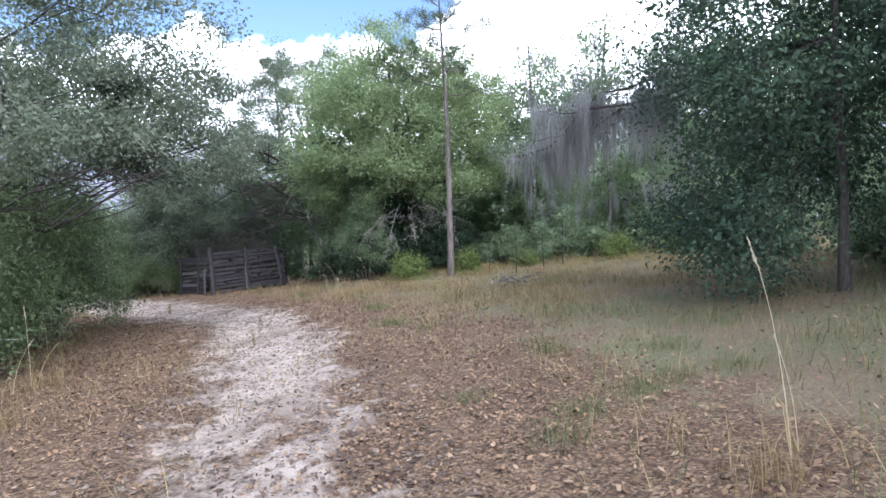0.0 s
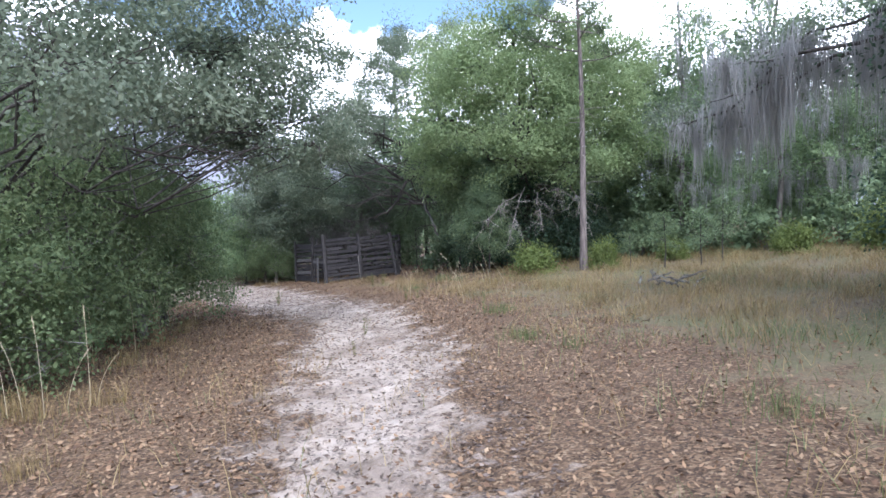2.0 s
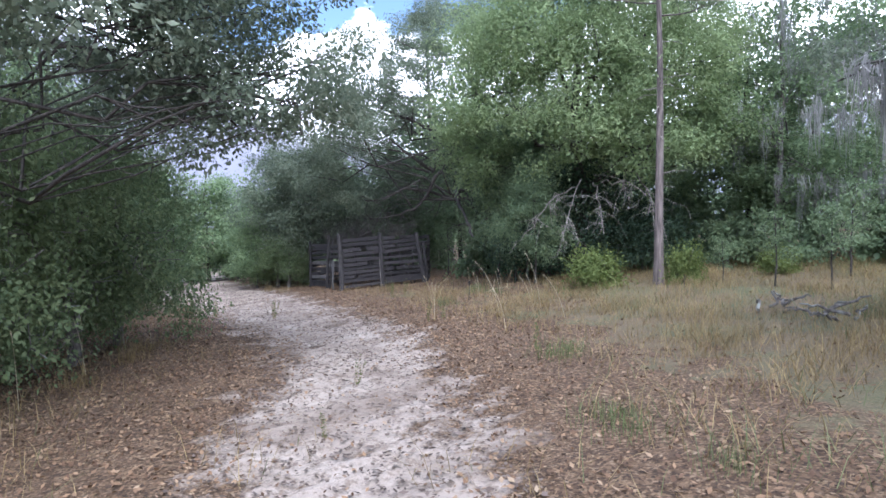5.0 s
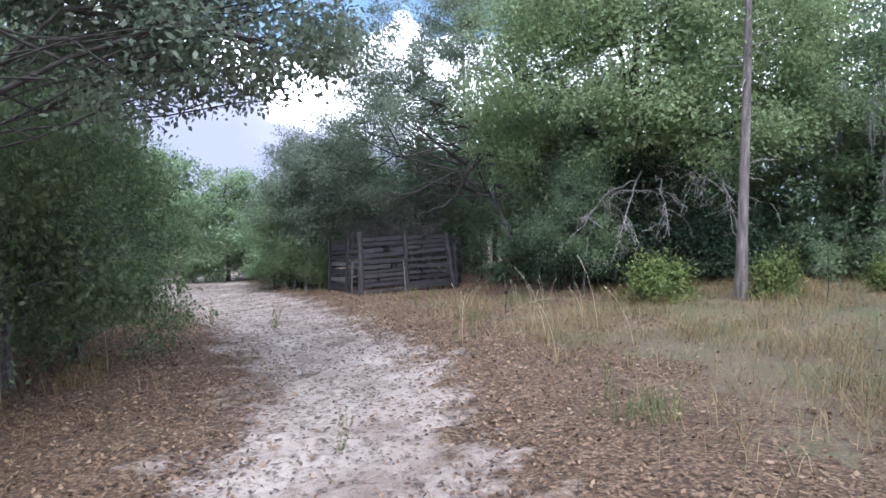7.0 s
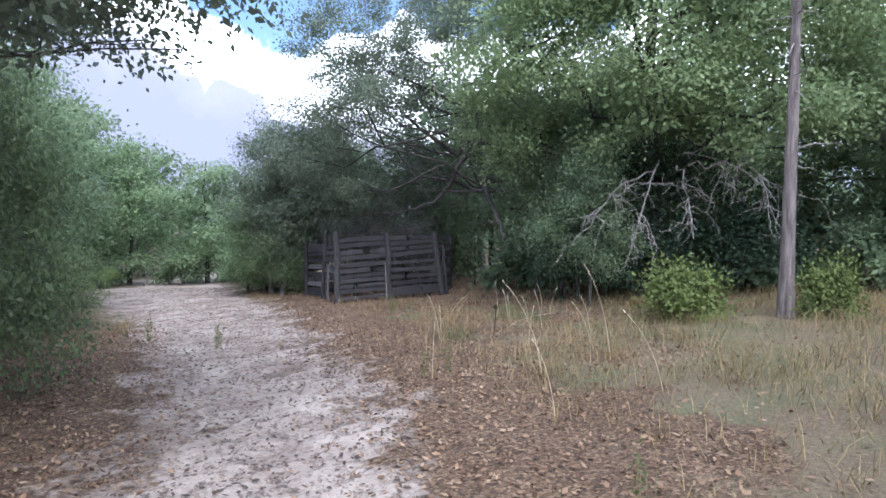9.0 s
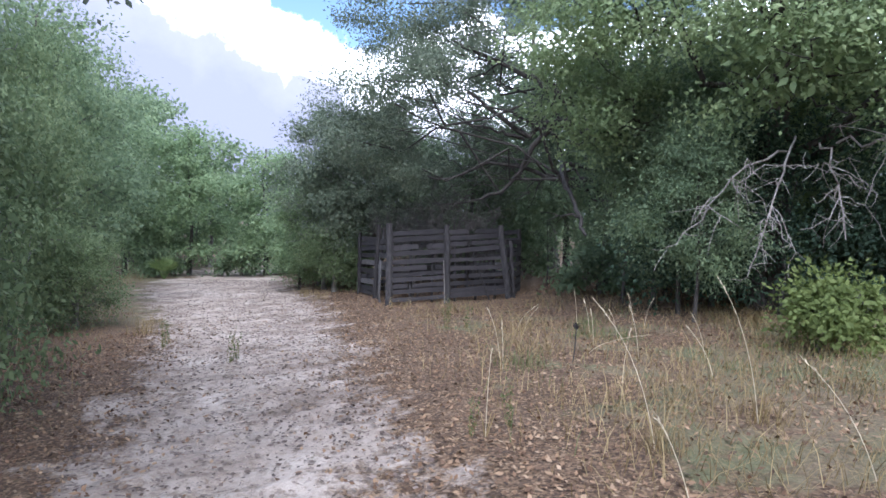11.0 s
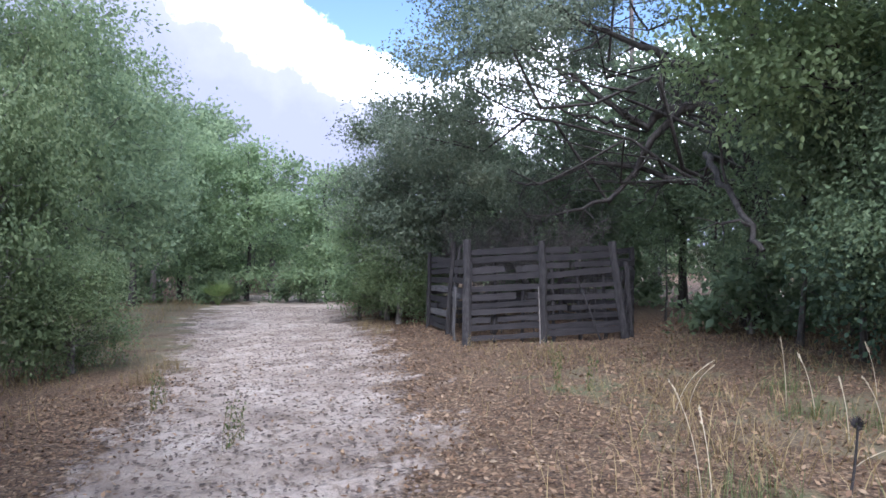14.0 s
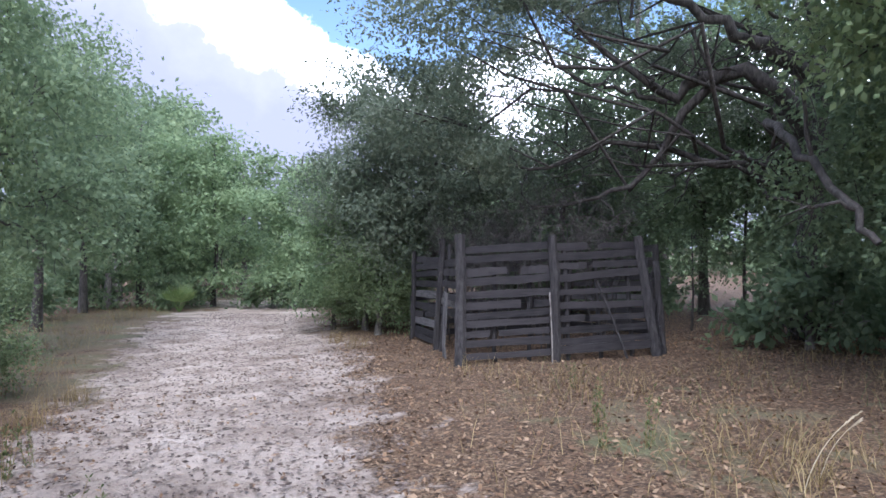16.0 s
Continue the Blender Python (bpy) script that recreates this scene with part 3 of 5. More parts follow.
THICKET = "shrubs beside the track"
bush_a = shrub("shrub", "dense dark green evergreen shrub beside the track", 21, 1.7, 2.9, LEAF_SHRUB, 23500, 0.055, 14, THICKET, base=0.3, twigs=3)
stand(bush_a, -6.9, 9.4)
for x, y, a, s, h in ((-7.6, 12.2, 70, 1.15, 1.15), (-7.9, 14.6, 160, 1.1, 1.15), (-8.4, 16.3, 250, 1.05, 1.4), (-7.9, 7.0, 200, 1.1, 1.05), (-9.9, 13.4, 30, 1.2, 1.5), (-9.8, 8.4, 310, 1.3, 1.5), (-10.6, 16.6, 120, 1.2, 1.4)):
    again(bush_a, x, y, a, s, tall=h)
bush_b = shrub("shrub", "glossy leafy shrub with sprawling low branches", 33, 1.5, 3.0, LEAF_SHRUB, 24000, 0.058, 14, THICKET, base=0.15)
stand(bush_b, -11.2, 18.6, size=0.88)
for x, y, a, s, h in ((-12.1, 21.6, 140, 0.72, 0.9), (-12.9, 20.9, 10, 1.0, 1.5), (-12.6, 18.4, 60, 1.25, 1.4), (-15.0, 22.0, 220, 1.35, 1.7)):
    again(bush_b, x, y, a, s, tall=h)

# broad bright tree in the middle, hollow and dark below, bare limbs hanging out
def bare_limbs(root, rng):
    for bx, by, bz, ex, ey, ez in ((-0.1, -2.0, 2.5, -1.2, -2.6, 1.5), (0.0, -2.0, 2.7, -0.5, -2.8, 1.2), (0.5, -2.0, 2.6, 1.5, -2.7, 2.2), (1.2, -1.8, 2.9, 1.8, -2.6, 1.6), (0.3, -2.0, 2.6, 0.5, -2.7, 1.3)):
        s = Shape()
        p = wiggle(curve_pts((bx, by, bz), (ex, ey, ez), (0, -0.3, 0.45), 9), rng, 0.07)
        s.tube(p, np.linspace(0.018, 0.008, 9), 6)
        for _ in range(10):
            i = rng.integers(3, 9)
            e = p[i] + np.array([rng.normal(0, 0.3), rng.normal(-0.12, 0.2), rng.normal(-0.28, 0.22)])
            q = wiggle(curve_pts(p[i], e, rng.normal(0, 0.12, 3), 6), rng, 0.03)
            s.tube(q, np.linspace(0.008, 0.004, 6), 5)
            for _ in range(3):
                j = rng.integers(2, 6)
                s.tube(curve_pts(q[j], q[j] + rng.normal(0, 0.2, 3) + np.array([0, 0, -0.12]), rng.normal(0, 0.05, 3), 4), np.linspace(0.0045, 0.0025, 4), 4)
        part("dead_limb", s, DEAD, root, "bare pale dead branch")


middle_tree = make_tree("broadleaf_tree", "broad bright green tree with bare dead lower branches", "tree", 5,
                        [((-2.6, -1.6, 5.0), (1.7, 1.6, 1.3)), ((-2.7, -0.6, 3.5), (1.1, 1.1, 0.8)), ((-1.2, -2.2, 6.4), (1.8, 1.6, 1.3)), ((0.6, -2.6, 5.3), (1.9, 1.6, 1.5)), ((2.4, -1.9, 5.8), (1.8, 1.6, 1.4)),
                         ((3.1, -1.2, 4.0), (1.3, 1.3, 1.3)), ((-0.4, -1.2, 8.2), (1.9, 1.8, 1.2)), ((1.6, -0.6, 7.7), (1.9, 1.8, 1.3)), ((3.2, 0.4, 7.0), (1.6, 1.6, 1.3)), ((-2.3, 0.5, 7.2), (1.8, 1.8, 1.2)),
                         ((-0.2, -2.7, 3.6), (1.4, 0.9, 0.9)), ((1.8, -2.7, 3.7), (1.3, 0.9, 0.9)), ((0, 1.6, 5), (3.2, 1.6, 3)), ((0.3, 0.9, 2.4), (3.4, 0.7, 2.2))],
                        [(0, 0, 0), (0.1, -0.1, 2), (-0.1, -0.2, 4.2), (0.1, -0.3, 7)], LEAF_BRIGHT, BARK_DARK, 150000, 0.082, 0.22, per=270, twigs=5, cluster=0.31, hollow=0.5, extra=bare_limbs)
stand(middle_tree, 0.3, 24.4)
# dark leaves added to stand in for the shaded hollow and cover the trunk
hollow_shade = make_tree("understorey_shrub", "dark grey-green leaf mass standing in for the shaded hollow under a tree", "shrub", 29,
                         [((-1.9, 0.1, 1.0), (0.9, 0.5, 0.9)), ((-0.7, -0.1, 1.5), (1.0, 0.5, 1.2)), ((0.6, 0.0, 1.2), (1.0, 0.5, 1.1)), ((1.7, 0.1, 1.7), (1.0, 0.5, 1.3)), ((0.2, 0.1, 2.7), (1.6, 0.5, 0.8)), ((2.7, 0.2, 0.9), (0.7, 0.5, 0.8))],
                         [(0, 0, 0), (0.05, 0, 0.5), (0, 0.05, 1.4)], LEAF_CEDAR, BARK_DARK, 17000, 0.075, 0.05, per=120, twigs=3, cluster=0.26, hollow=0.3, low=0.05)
stand(hollow_shade, 0.4, 23.6)

# live oak whose limbs sweep over the pen
def sweeping_limbs(root, rng):
    for pts, r0, r1 in (([(-0.05, -0.1, 3.0), (-0.3, -0.5, 3.6), (-0.67, -0.74, 3.92), (-1.21, -0.8, 4.17), (-1.6, -0.74, 3.96), (-2.1, -0.72, 3.74), (-2.35, -0.81, 4.01), (-2.94, -1.03, 4.55), (-3.35, -1.2, 4.82)], 0.16, 0.03),
                        ([(-1.2, -0.82, 4.14), (-1.68, -0.8, 3.78), (-1.96, -0.74, 3.41), (-2.09, -0.7, 3.07), (-2.34, -0.67, 2.68), (-2.7, -0.68, 2.37), (-3.13, -0.74, 2.28), (-3.67, -0.84, 2.1), (-4.2, -0.98, 2.09)], 0.085, 0.018),
                        ([(0.0, 0.0, 2.6), (-0.48, -0.44, 2.77), (-1.1, -0.42, 2.75), (-1.6, -0.42, 2.77), (-2.02, -0.48, 3.05), (-2.54, -0.55, 3.16), (-3.07, -0.62, 3.09), (-3.62, -0.7, 2.87), (-4.08, -0.78, 2.63), (-4.63, -0.97, 2.83)], 0.075, 0.022),
                        ([(0.0, -0.2, 4.0), (-0.53, -0.84, 4.3), (-0.75, -0.86, 4.4), (-1.22, -0.93, 4.7), (-1.77, -1.07, 5.05), (-2.33, -1.24, 5.4), (-3.6, -1.5, 5.9)], 0.14, 0.03),
                        ([(-2.1, -0.72, 3.74), (-2.6, -0.9, 3.9), (-3.2, -1.1, 4.0), (-3.8, -1.3, 4.35)], 0.05, 0.012),
                        ([(-0.2, -0.3, 2.9), (-0.7, -1.8, 3.0), (-0.75, -3.2, 2.9), (-0.66, -3.76, 2.65), (-0.49, -4.13, 2.3), (-0.26, -4.52, 1.91), (-0.17, -4.83, 1.64), (-0.05, -4.95, 1.49)], 0.06, 0.03)):
        s = Shape()
        p = np.asarray(pts, float)
        t = np.linspace(0, 1, 16)
        g = np.linspace(0, 1, len(p))
        p = np.stack([np.interp(t, g, p[:, i]) for i in range(3)], 1)
        p[1:-1] = (p[:-2] + 2 * p[1:-1] + p[2:]) / 4
        p = wiggle(p, rng, 0.05)
        s.tube(p, np.linspace(r0, r1, 16), 8)
        for _ in range(11 if r0 > 0.07 else 3):
            i = rng.integers(5, 16)
            e = p[i] + np.array([rng.normal(-0.3, 0.6), rng.normal(-0.2, 0.5), rng.normal(0.15, 0.45)])
            q = wiggle(curve_pts(p[i], e, rng.normal(0, 0.22, 3), 9), rng, 0.07)
            s.tube(q, np.linspace(r1 * 0.8, 0.005, 9), 5)
            for _ in range(3):
                j = rng.integers(2, 6)
                s.tube(curve_pts(q[j], q[j] + rng.normal(0, 0.3, 3), rng.normal(0, 0.08, 3), 4), np.linspace(0.009, 0.003, 4), 4)
        part("sweeping_limb", s, BARK_DARK, root, "long crooked dark limb", smooth=True)


pen_oak = make_tree("live_oak", "old live oak with crooked limbs sweeping over a board pen", "tree", 8,
                    [((-3.0, -1.2, 6.3), (2.0, 1.8, 1.2)), ((-4.8, -1.8, 6.9), (1.7, 1.6, 1.1)), ((-1.0, -1.8, 7.6), (2.1, 2.0, 1.3)), ((-3.6, 0.2, 8.6), (2.0, 2.0, 1.2)), ((-1.2, 0.4, 9.6), (2.0, 2.0, 1.2)),
                     ((1.2, 0.2, 8.6), (1.7, 1.7, 1.2)), ((-5.2, -2.2, 4.6), (1.3, 1.2, 0.8)), ((-6.0, -2.2, 3.6), (1.5, 1.3, 0.8)), ((1.6, 1.4, 6.2), (2.0, 1.8, 1.5)), ((-4.4, 2.4, 6.2), (2.2, 1.8, 1.5)),
                     ((-4.2, -2.3, 2.9), (1.1, 0.9, 0.45)), ((-1.0, 2.6, 4.6), (2.6, 1.4, 1.8)), ((-4.6, 3.0, 3.2), (2.6, 1.2, 1.6)), ((-3.6, -3.4, 4.9), (1.3, 1.2, 0.7)), ((-4.4, -3.9, 4.6), (0.8, 0.8, 0.5)), ((-4.6, -1.4, 5.8), (1.3, 1.2, 0.8))],
                    [(0, 0, 0), (-0.1, 0, 1.5), (0.1, -0.1, 3.2), (0, -0.2, 5.0), (-0.6, -0.2, 7.2)], LEAF_OAK, BARK_DARK, 150000, 0.070, 0.22, core=0.02, per=330, limb_r=0.16, twigs=2, cluster=0.28, hollow=0.4, extra=sweeping_limbs, split=True)
stand(pen_oak, -2.6, 28.6)

# grey-green oak behind the pen's west side, its skirts low over the boards
low_oak = make_tree("oak", "low spreading grey-green oak crowding the board pen", "tree", 17, round_lobes(17, 6.1, 3.2, 0.9, 14, 0.42),
                    [(0, 0, 0), (0.2, 0, 1.4), (0.1, 0.2, 3.4)], LEAF_OAK, BARK, 78000, 0.084, 0.2, per=240, twigs=6, cluster=0.27, hollow=0.35)
stand(low_oak, -10.5, 30.9)

# a screening tree, copied along the edge of the wood
WOOD = "trees along the edge of the wood"
wood_a = make_tree("woodland_tree", "leafy green tree at the edge of the wood", "tree", 41, round_lobes(41, 8.6, 2.7, 1.1, 15, 0.40),
                   [(0, 0, 0), (0.1, 0.05, 2.5), (-0.1, 0.1, 5), (0, 0, 7.6)], LEAF_WOOD, BARK_DARK, 18500, 0.118, 0.11, per=80, twigs=3, cluster=0.34, hollow=0.45, group=WOOD)
stand(wood_a, -16.6, 24.4)
wood_b = make_tree("woodland_tree", "slender leafy tree with layered drooping sprays", "tree", 43, round_lobes(44, 7.4, 2.2, 0.3, 14, 0.42, 0.55),
                   [(0, 0, 0), (0.1, 0.05, 2.5), (-0.1, 0.1, 5), (0, 0, 6.8)], LEAF_EDGE, BARK_DARK, 13500, 0.14, 0.09, per=70, twigs=1, cluster=0.32, droop=0.3, hollow=0.4, group=WOOD)
stand(wood_b, -22.0, 36.0)
for x, y, a, s, h in ((-20.0, 27.8, 50, 1.05, 1.0), (-24.0, 32.0, 120, 1.15, 0.95), (-15.6, 20.4, 80, 1.1, 1.05), (5.4, 26.0, 10, 0.95, 0.85), (-4.2, 32.6, 200, 0.95, 0.9), (-7.6, 33.6, 140, 0.85, 0.9), (-0.8, 31.6, 300, 0.9, 0.9)):
    again(wood_a, x, y, a, s, tall=h)
for x, y, a, s, h in ((-18.4, 36.8, 90, 1.0, 0.85), (-24.6, 34.8, 170, 1.05, 1.0), (-14.0, 34.0, 220, 0.85, 0.8), (5.8, 24.2, 200, 0.75, 0.75), (9.8, 24.8, 310, 0.8, 0.8), (1.8, 27.6, 180, 0.9, 0.9)):
    again(wood_b, x, y, a, s, tall=h)
wood_c = make_tree("woodland_tree", "tall leafy tree farther back in the wood", "tree", 47, round_lobes(47, 9.0, 2.8, 0.5, 10, 0.46),
                   [(0, 0, 0), (0.1, 0.05, 2.5), (-0.1, 0.1, 5), (0, 0, 7.8)], LEAF_WOOD, BARK, 7000, 0.23, 0.15, twigs=1, cluster=0.36, hollow=0.45, group=WOOD)
stand(wood_c, -28.0, 36.5, size=1.15)
for x, y, a, s, h in ((-31.0, 41.5, 300, 1.3, 0.95), (-25.0, 41.0, 20, 1.05, 0.85), (8.2, 28.5, 140, 1.05, 0.85), (13.6, 26.0, 230, 1.1, 0.9), (17.0, 22.5, 300, 1.15, 0.95), (3.4, 33.0, 60, 1.1, 0.9),
                      (-11.5, 38.5, 75, 0.95, 0.8), (-5.5, 38.0, 160, 1.1, 0.95), (-7.4, 35.5, 120, 0.8, 0.8), (-0.5, 33.5, 150, 0.95, 0.95), (15.0, 20.5, 10, 0.9, 0.9)):
    again(wood_c, x, y, a, s, tall=h)

again(wood_b, -12.3, 29.9, 30, 0.5, "small bright green tree crowding the pen's side")

# moss-hung tree behind the field
moss_tree = make_tree("moss_hung_tree", "grey thin-leaved tree hung with long beards of moss", "tree", 61,
                      [((-1.7, -0.9, 3.6), (1.1, 1.0, 0.9)), ((0.3, -1.5, 4.2), (1.3, 1.0, 0.9)), ((-1.9, 0.5, 5.0), (1.0, 1.0, 0.8)), ((1.5, -0.6, 4.0), (1.2, 1.1, 1.0)), ((-0.6, 0.8, 5.6), (1.3, 1.2, 0.9)),
                       ((-1.0, -0.6, 6.4), (1.3, 1.2, 0.8)), ((0.9, 0.2, 6.6), (1.2, 1.2, 0.9)), ((-0.2, 0.1, 7.8), (1.2, 1.2, 0.9)), ((1.4, 0.9, 2.4), (1.3, 1.2, 1.1)), ((-1.2, 1.0, 2.0), (1.4, 1.2, 1.1))],
                      [(0, 0, 0), (0.1, 0.05, 2.5), (-0.1, 0.1, 5), (0.1, 0, 8.2)], LEAF_EDGE, BARK, 17000, 0.085, 0.09, twigs=6, per=110, cluster=0.28, hollow=0.5, moss=2.2, moss_count=150)
stand(moss_tree, 7.6, 21.6)
again(moss_tree, 10.4, 20.6, 130, 1.05)
again(moss_tree, 5.4, 23.6, 250, 1.0)

# dark fine-leaved tree close by the start
near_cedar = make_tree("cedar_tree", "dark fine-leaved tree with a skirt of low branches", "tree", 71,
                       [((-1.3, 0.9, 1.3), (1.0, 1.2, 0.9)), ((-1.4, -0.4, 2.9), (1.3, 1.4, 1.2)), ((-0.9, 1.4, 3.2), (1.4, 1.4, 1.2)), ((-1.6, 0.6, 4.6), (1.5, 1.5, 1.2)), ((0.6, -1.0, 3.8), (1.6, 1.5, 1.4)), ((-0.2, -1.6, 5.6), (1.8, 1.6, 1.4)),
                        ((0.2, 1.2, 6.2), (1.9, 1.9, 1.5)), ((1.4, 0.6, 4.2), (1.6, 1.5, 1.5)), ((0.3, 0, 8.0), (1.8, 1.8, 1.4)), ((-1.5, 2.0, 1.2), (0.8, 0.9, 0.7)), ((1.6, 2.0, 2.0), (1.2, 1.2, 1.3)), ((1.0, -1.6, 2.2), (1.2, 1.0, 1.1)), ((-1.5, -0.3, 1.0), (0.8, 0.9, 0.85)), ((-1.3, 0.5, 0.75), (0.8, 0.8, 0.65))],
                       [(0, 0, 0), (0.02, 0.03, 2.4), (-0.1, 0, 4.8), (0, 0, 8)], LEAF_CEDAR, BARK_DARK, 72000, 0.068, 0.068, twigs=5, per=80, cluster=0.27, droop=0.25, hollow=0.35, flat=0.35)
stand(near_cedar, 6.3, 8.3)
again(near_cedar, 8.9, 8.6, 120, 1.05)
# copy beside the view, kept for the shadow it casts on the field
again(near_cedar, 9.4, 5.6, 300, 1.0)


def mossy_limbs(root):
    """Long limbs reaching north from the near tree, hung with moss, few leaves on them."""
    rng = np.random.default_rng(23)
    for end, r0 in (((-3.8, 5.0, 2.5), 0.05), ((-2.7, 5.6, 2.8), 0.06), ((-1.8, 6.4, 3.2), 0.055), ((-3.0, 4.4, 3.4), 0.045)):
        p = wiggle(curve_pts((0, 0.1, 3.6), end, (0.3, 0.2, 0.5), 14), rng, 0.12)
        s = Shape()
        s.tube(p, np.linspace(r0, 0.012, 14), 7)
        limb = part("mossy_limb", s, BARK_DARK, root, "long dark limb hung with grey moss", smooth=True)
        tops, lobes = [], []
        for _ in range(15):
            j = rng.integers(6, 14)
            e = p[j] + np.array([rng.normal(0, 0.4), rng.normal(0, 0.4), rng.normal(0.05, 0.22)])
            c = wiggle(curve_pts(p[j], e, rng.normal(0, 0.08, 3), 7), rng, 0.03)
            s = Shape()
            s.tube(c, np.linspace(0.014, 0.004, 7), 4)
            part("twig", s, BARK_DARK, limb, smooth=True)
            tops += [c[i] for i in (1, 2, 3, 4, 5, 6)] + [p[j]]
            if rng.random() < 0.4:
                lobes.append((tuple(e + np.array([0, 0, 0.15])), (0.35, 0.35, 0.22)))
        s = Shape()
        moss_strands(s, rng, np.array(tops), 2.0, 15)
        part("hanging_moss", s, MOSS, limb, "grey hanging moss")
        s = Shape()
        foliage(s, rng, lobes, 2600, 0.06, 0.2, per=90, hollow=0.2, core=0.0)
        part("leaf_spray", s, LEAF_OAK, limb)


mossy_limbs(near_cedar)

# trees close behind the start, out of view, added to shade it
again(wood_a, 6.4, -2.2, 40, 1.0, "unseen leafy green tree overhanging and shading the start of the track")
again(wood_a, 9.6, 1.6, 160, 1.0)
again(wood_a, -5.5, -5.5, 250, 1.05)

# lone pine in the field
def needles(shape, rng, tops, k=70, length=0.2):
    idx = np.repeat(np.arange(len(tops)), k)
    a = unit(rng, len(idx))
    a[:, 2] += 0.25
    a /= np.linalg.norm(a, axis=1)[:, None]
    b = np.cross(a, unit(rng, len(idx)))
    b /= np.linalg.norm(b, axis=1)[:, None]
    L = length * rng.uniform(0.7, 1.2, len(idx))[:, None]
    base = tops[idx] + rng.normal(0, 0.035, (len(idx), 3))
    shape.blades(base, a * L, b * 0.0045)


def pine(label, height, r, seed, crown_from, tufts=3, needle=0.2, k=70):
    rng = np.random.default_rng(seed)
    root = thing("pine_tree", label, "tree")
    t = np.linspace(0, 1, 18)
    tp = np.stack([0.10 * np.sin(t * 5) * t, 0.08 * np.sin(t * 4 + 1) * t, height * t], 1)
    tr = r * (1 - 0.82 * t) * (1 + 0.35 * np.exp(-t * 25))
    tp[0, 2] -= 0.12
    s = Shape()
    s.tube(tp, tr, 12)
    part("trunk", s, BARK_PINE, root, smooth=True)
    ns = Shape()
    tops = []
    z = crown_from
    a = 0.0
    while z < height - 0.15:
        p0 = np.array([np.interp(z / height, t, tp[:, 0]), np.interp(z / height, t, tp[:, 1]), z])
        L = (0.35 + 1.5 * ((height - z) / (height - crown_from)) ** 0.7) * rng.uniform(0.7, 1.15)
        e = p0 + np.array([math.cos(a) * L, math.sin(a) * L, L * rng.uniform(0.1, 0.55)])
        p = wiggle(curve_pts(p0, e, (0, 0, -0.12 * L), 7), rng, 0.02)
        ls = Shape()
        ls.tube(p, np.linspace(0.022, 0.007, 7), 6)
        tops += [e, p[5]]
        for _ in range(tufts):
            i = rng.integers(2, 6)
            q = p[i] + np.array([rng.normal(0, 0.25), rng.normal(0, 0.25), abs(rng.normal(0.12, 0.1))])
            ls.tube(curve_pts(p[i], q, (0, 0, 0.03), 4), np.linspace(0.008, 0.004, 4), 4)
            tops.append(q)
        part("branch", ls, BARK_PINE, root, smooth=True)
        a += 2.4
        z += rng.uniform(0.14, 0.34)
    for _ in range(16):
        z = rng.uniform(height * 0.18, crown_from)
        p0 = np.array([np.interp(z / height, t, tp[:, 0]), np.interp(z / height, t, tp[:, 1]), z])
        a = rng.uniform(0, 6.28)
        L = rng.uniform(0.12, 0.7)
        e = p0 + np.array([math.cos(a) * L, math.sin(a) * L, rng.normal(-0.05, 0.12)])
        ds = Shape()
        ds.tube(wiggle(curve_pts(p0, e, (0, 0, 0.05), 5), rng, 0.02), np.linspace(0.012, 0.004, 5), 5)
        part("dead_twig", ds, DEAD, root)
    needles(ns, rng, np.array(tops), k, needle)
    part("needle_crown", ns, NEEDLE, root)
    return root


lone_pine = pine("tall thin pine with a sparse needle crown standing in dry grass", 10.2, 0.105, 3, 5.9, 5, 0.25, 90)
stand(lone_pine, 1.85, 20.3)
far_pine = pine("tall pine top rising behind the nearer trees", 12.5, 0.17, 9, 9.6, 7, 0.36, 110)
stand(far_pine, -6.2, 36.4)


# young fine-leaved trees crowding the east side of the pen
young = make_tree("young_tree", "slender young tree with soft fine drooping foliage", "tree", 81, round_lobes(81, 4.8, 1.35, 0.85, 15, 0.38, 0.7),
                  [(0, 0, 0), (0.05, 0.02, 1.5), (-0.05, 0.05, 3), (0, 0, 4.3)], LEAF_WOOD, BARK_DARK, 15500, 0.066, 0.04, twigs=1, per=60, cluster=0.24, droop=0.3, hollow=0.25, flat=0.35, group="young trees beside the pen")
stand(young, -2.1, 25.7)
for x, y, a, z in ((-1.5, 24.6, 80, 0.95), (-1.1, 23.6, 190, 0.8), (-0.5, 24.9, 260, 1.1), (-1.3, 26.8, 20, 1.15), (-3.4, 31.5, 140, 1.0), (-0.9, 22.6, 330, 0.7)):
    again(young, x, y, a, z)

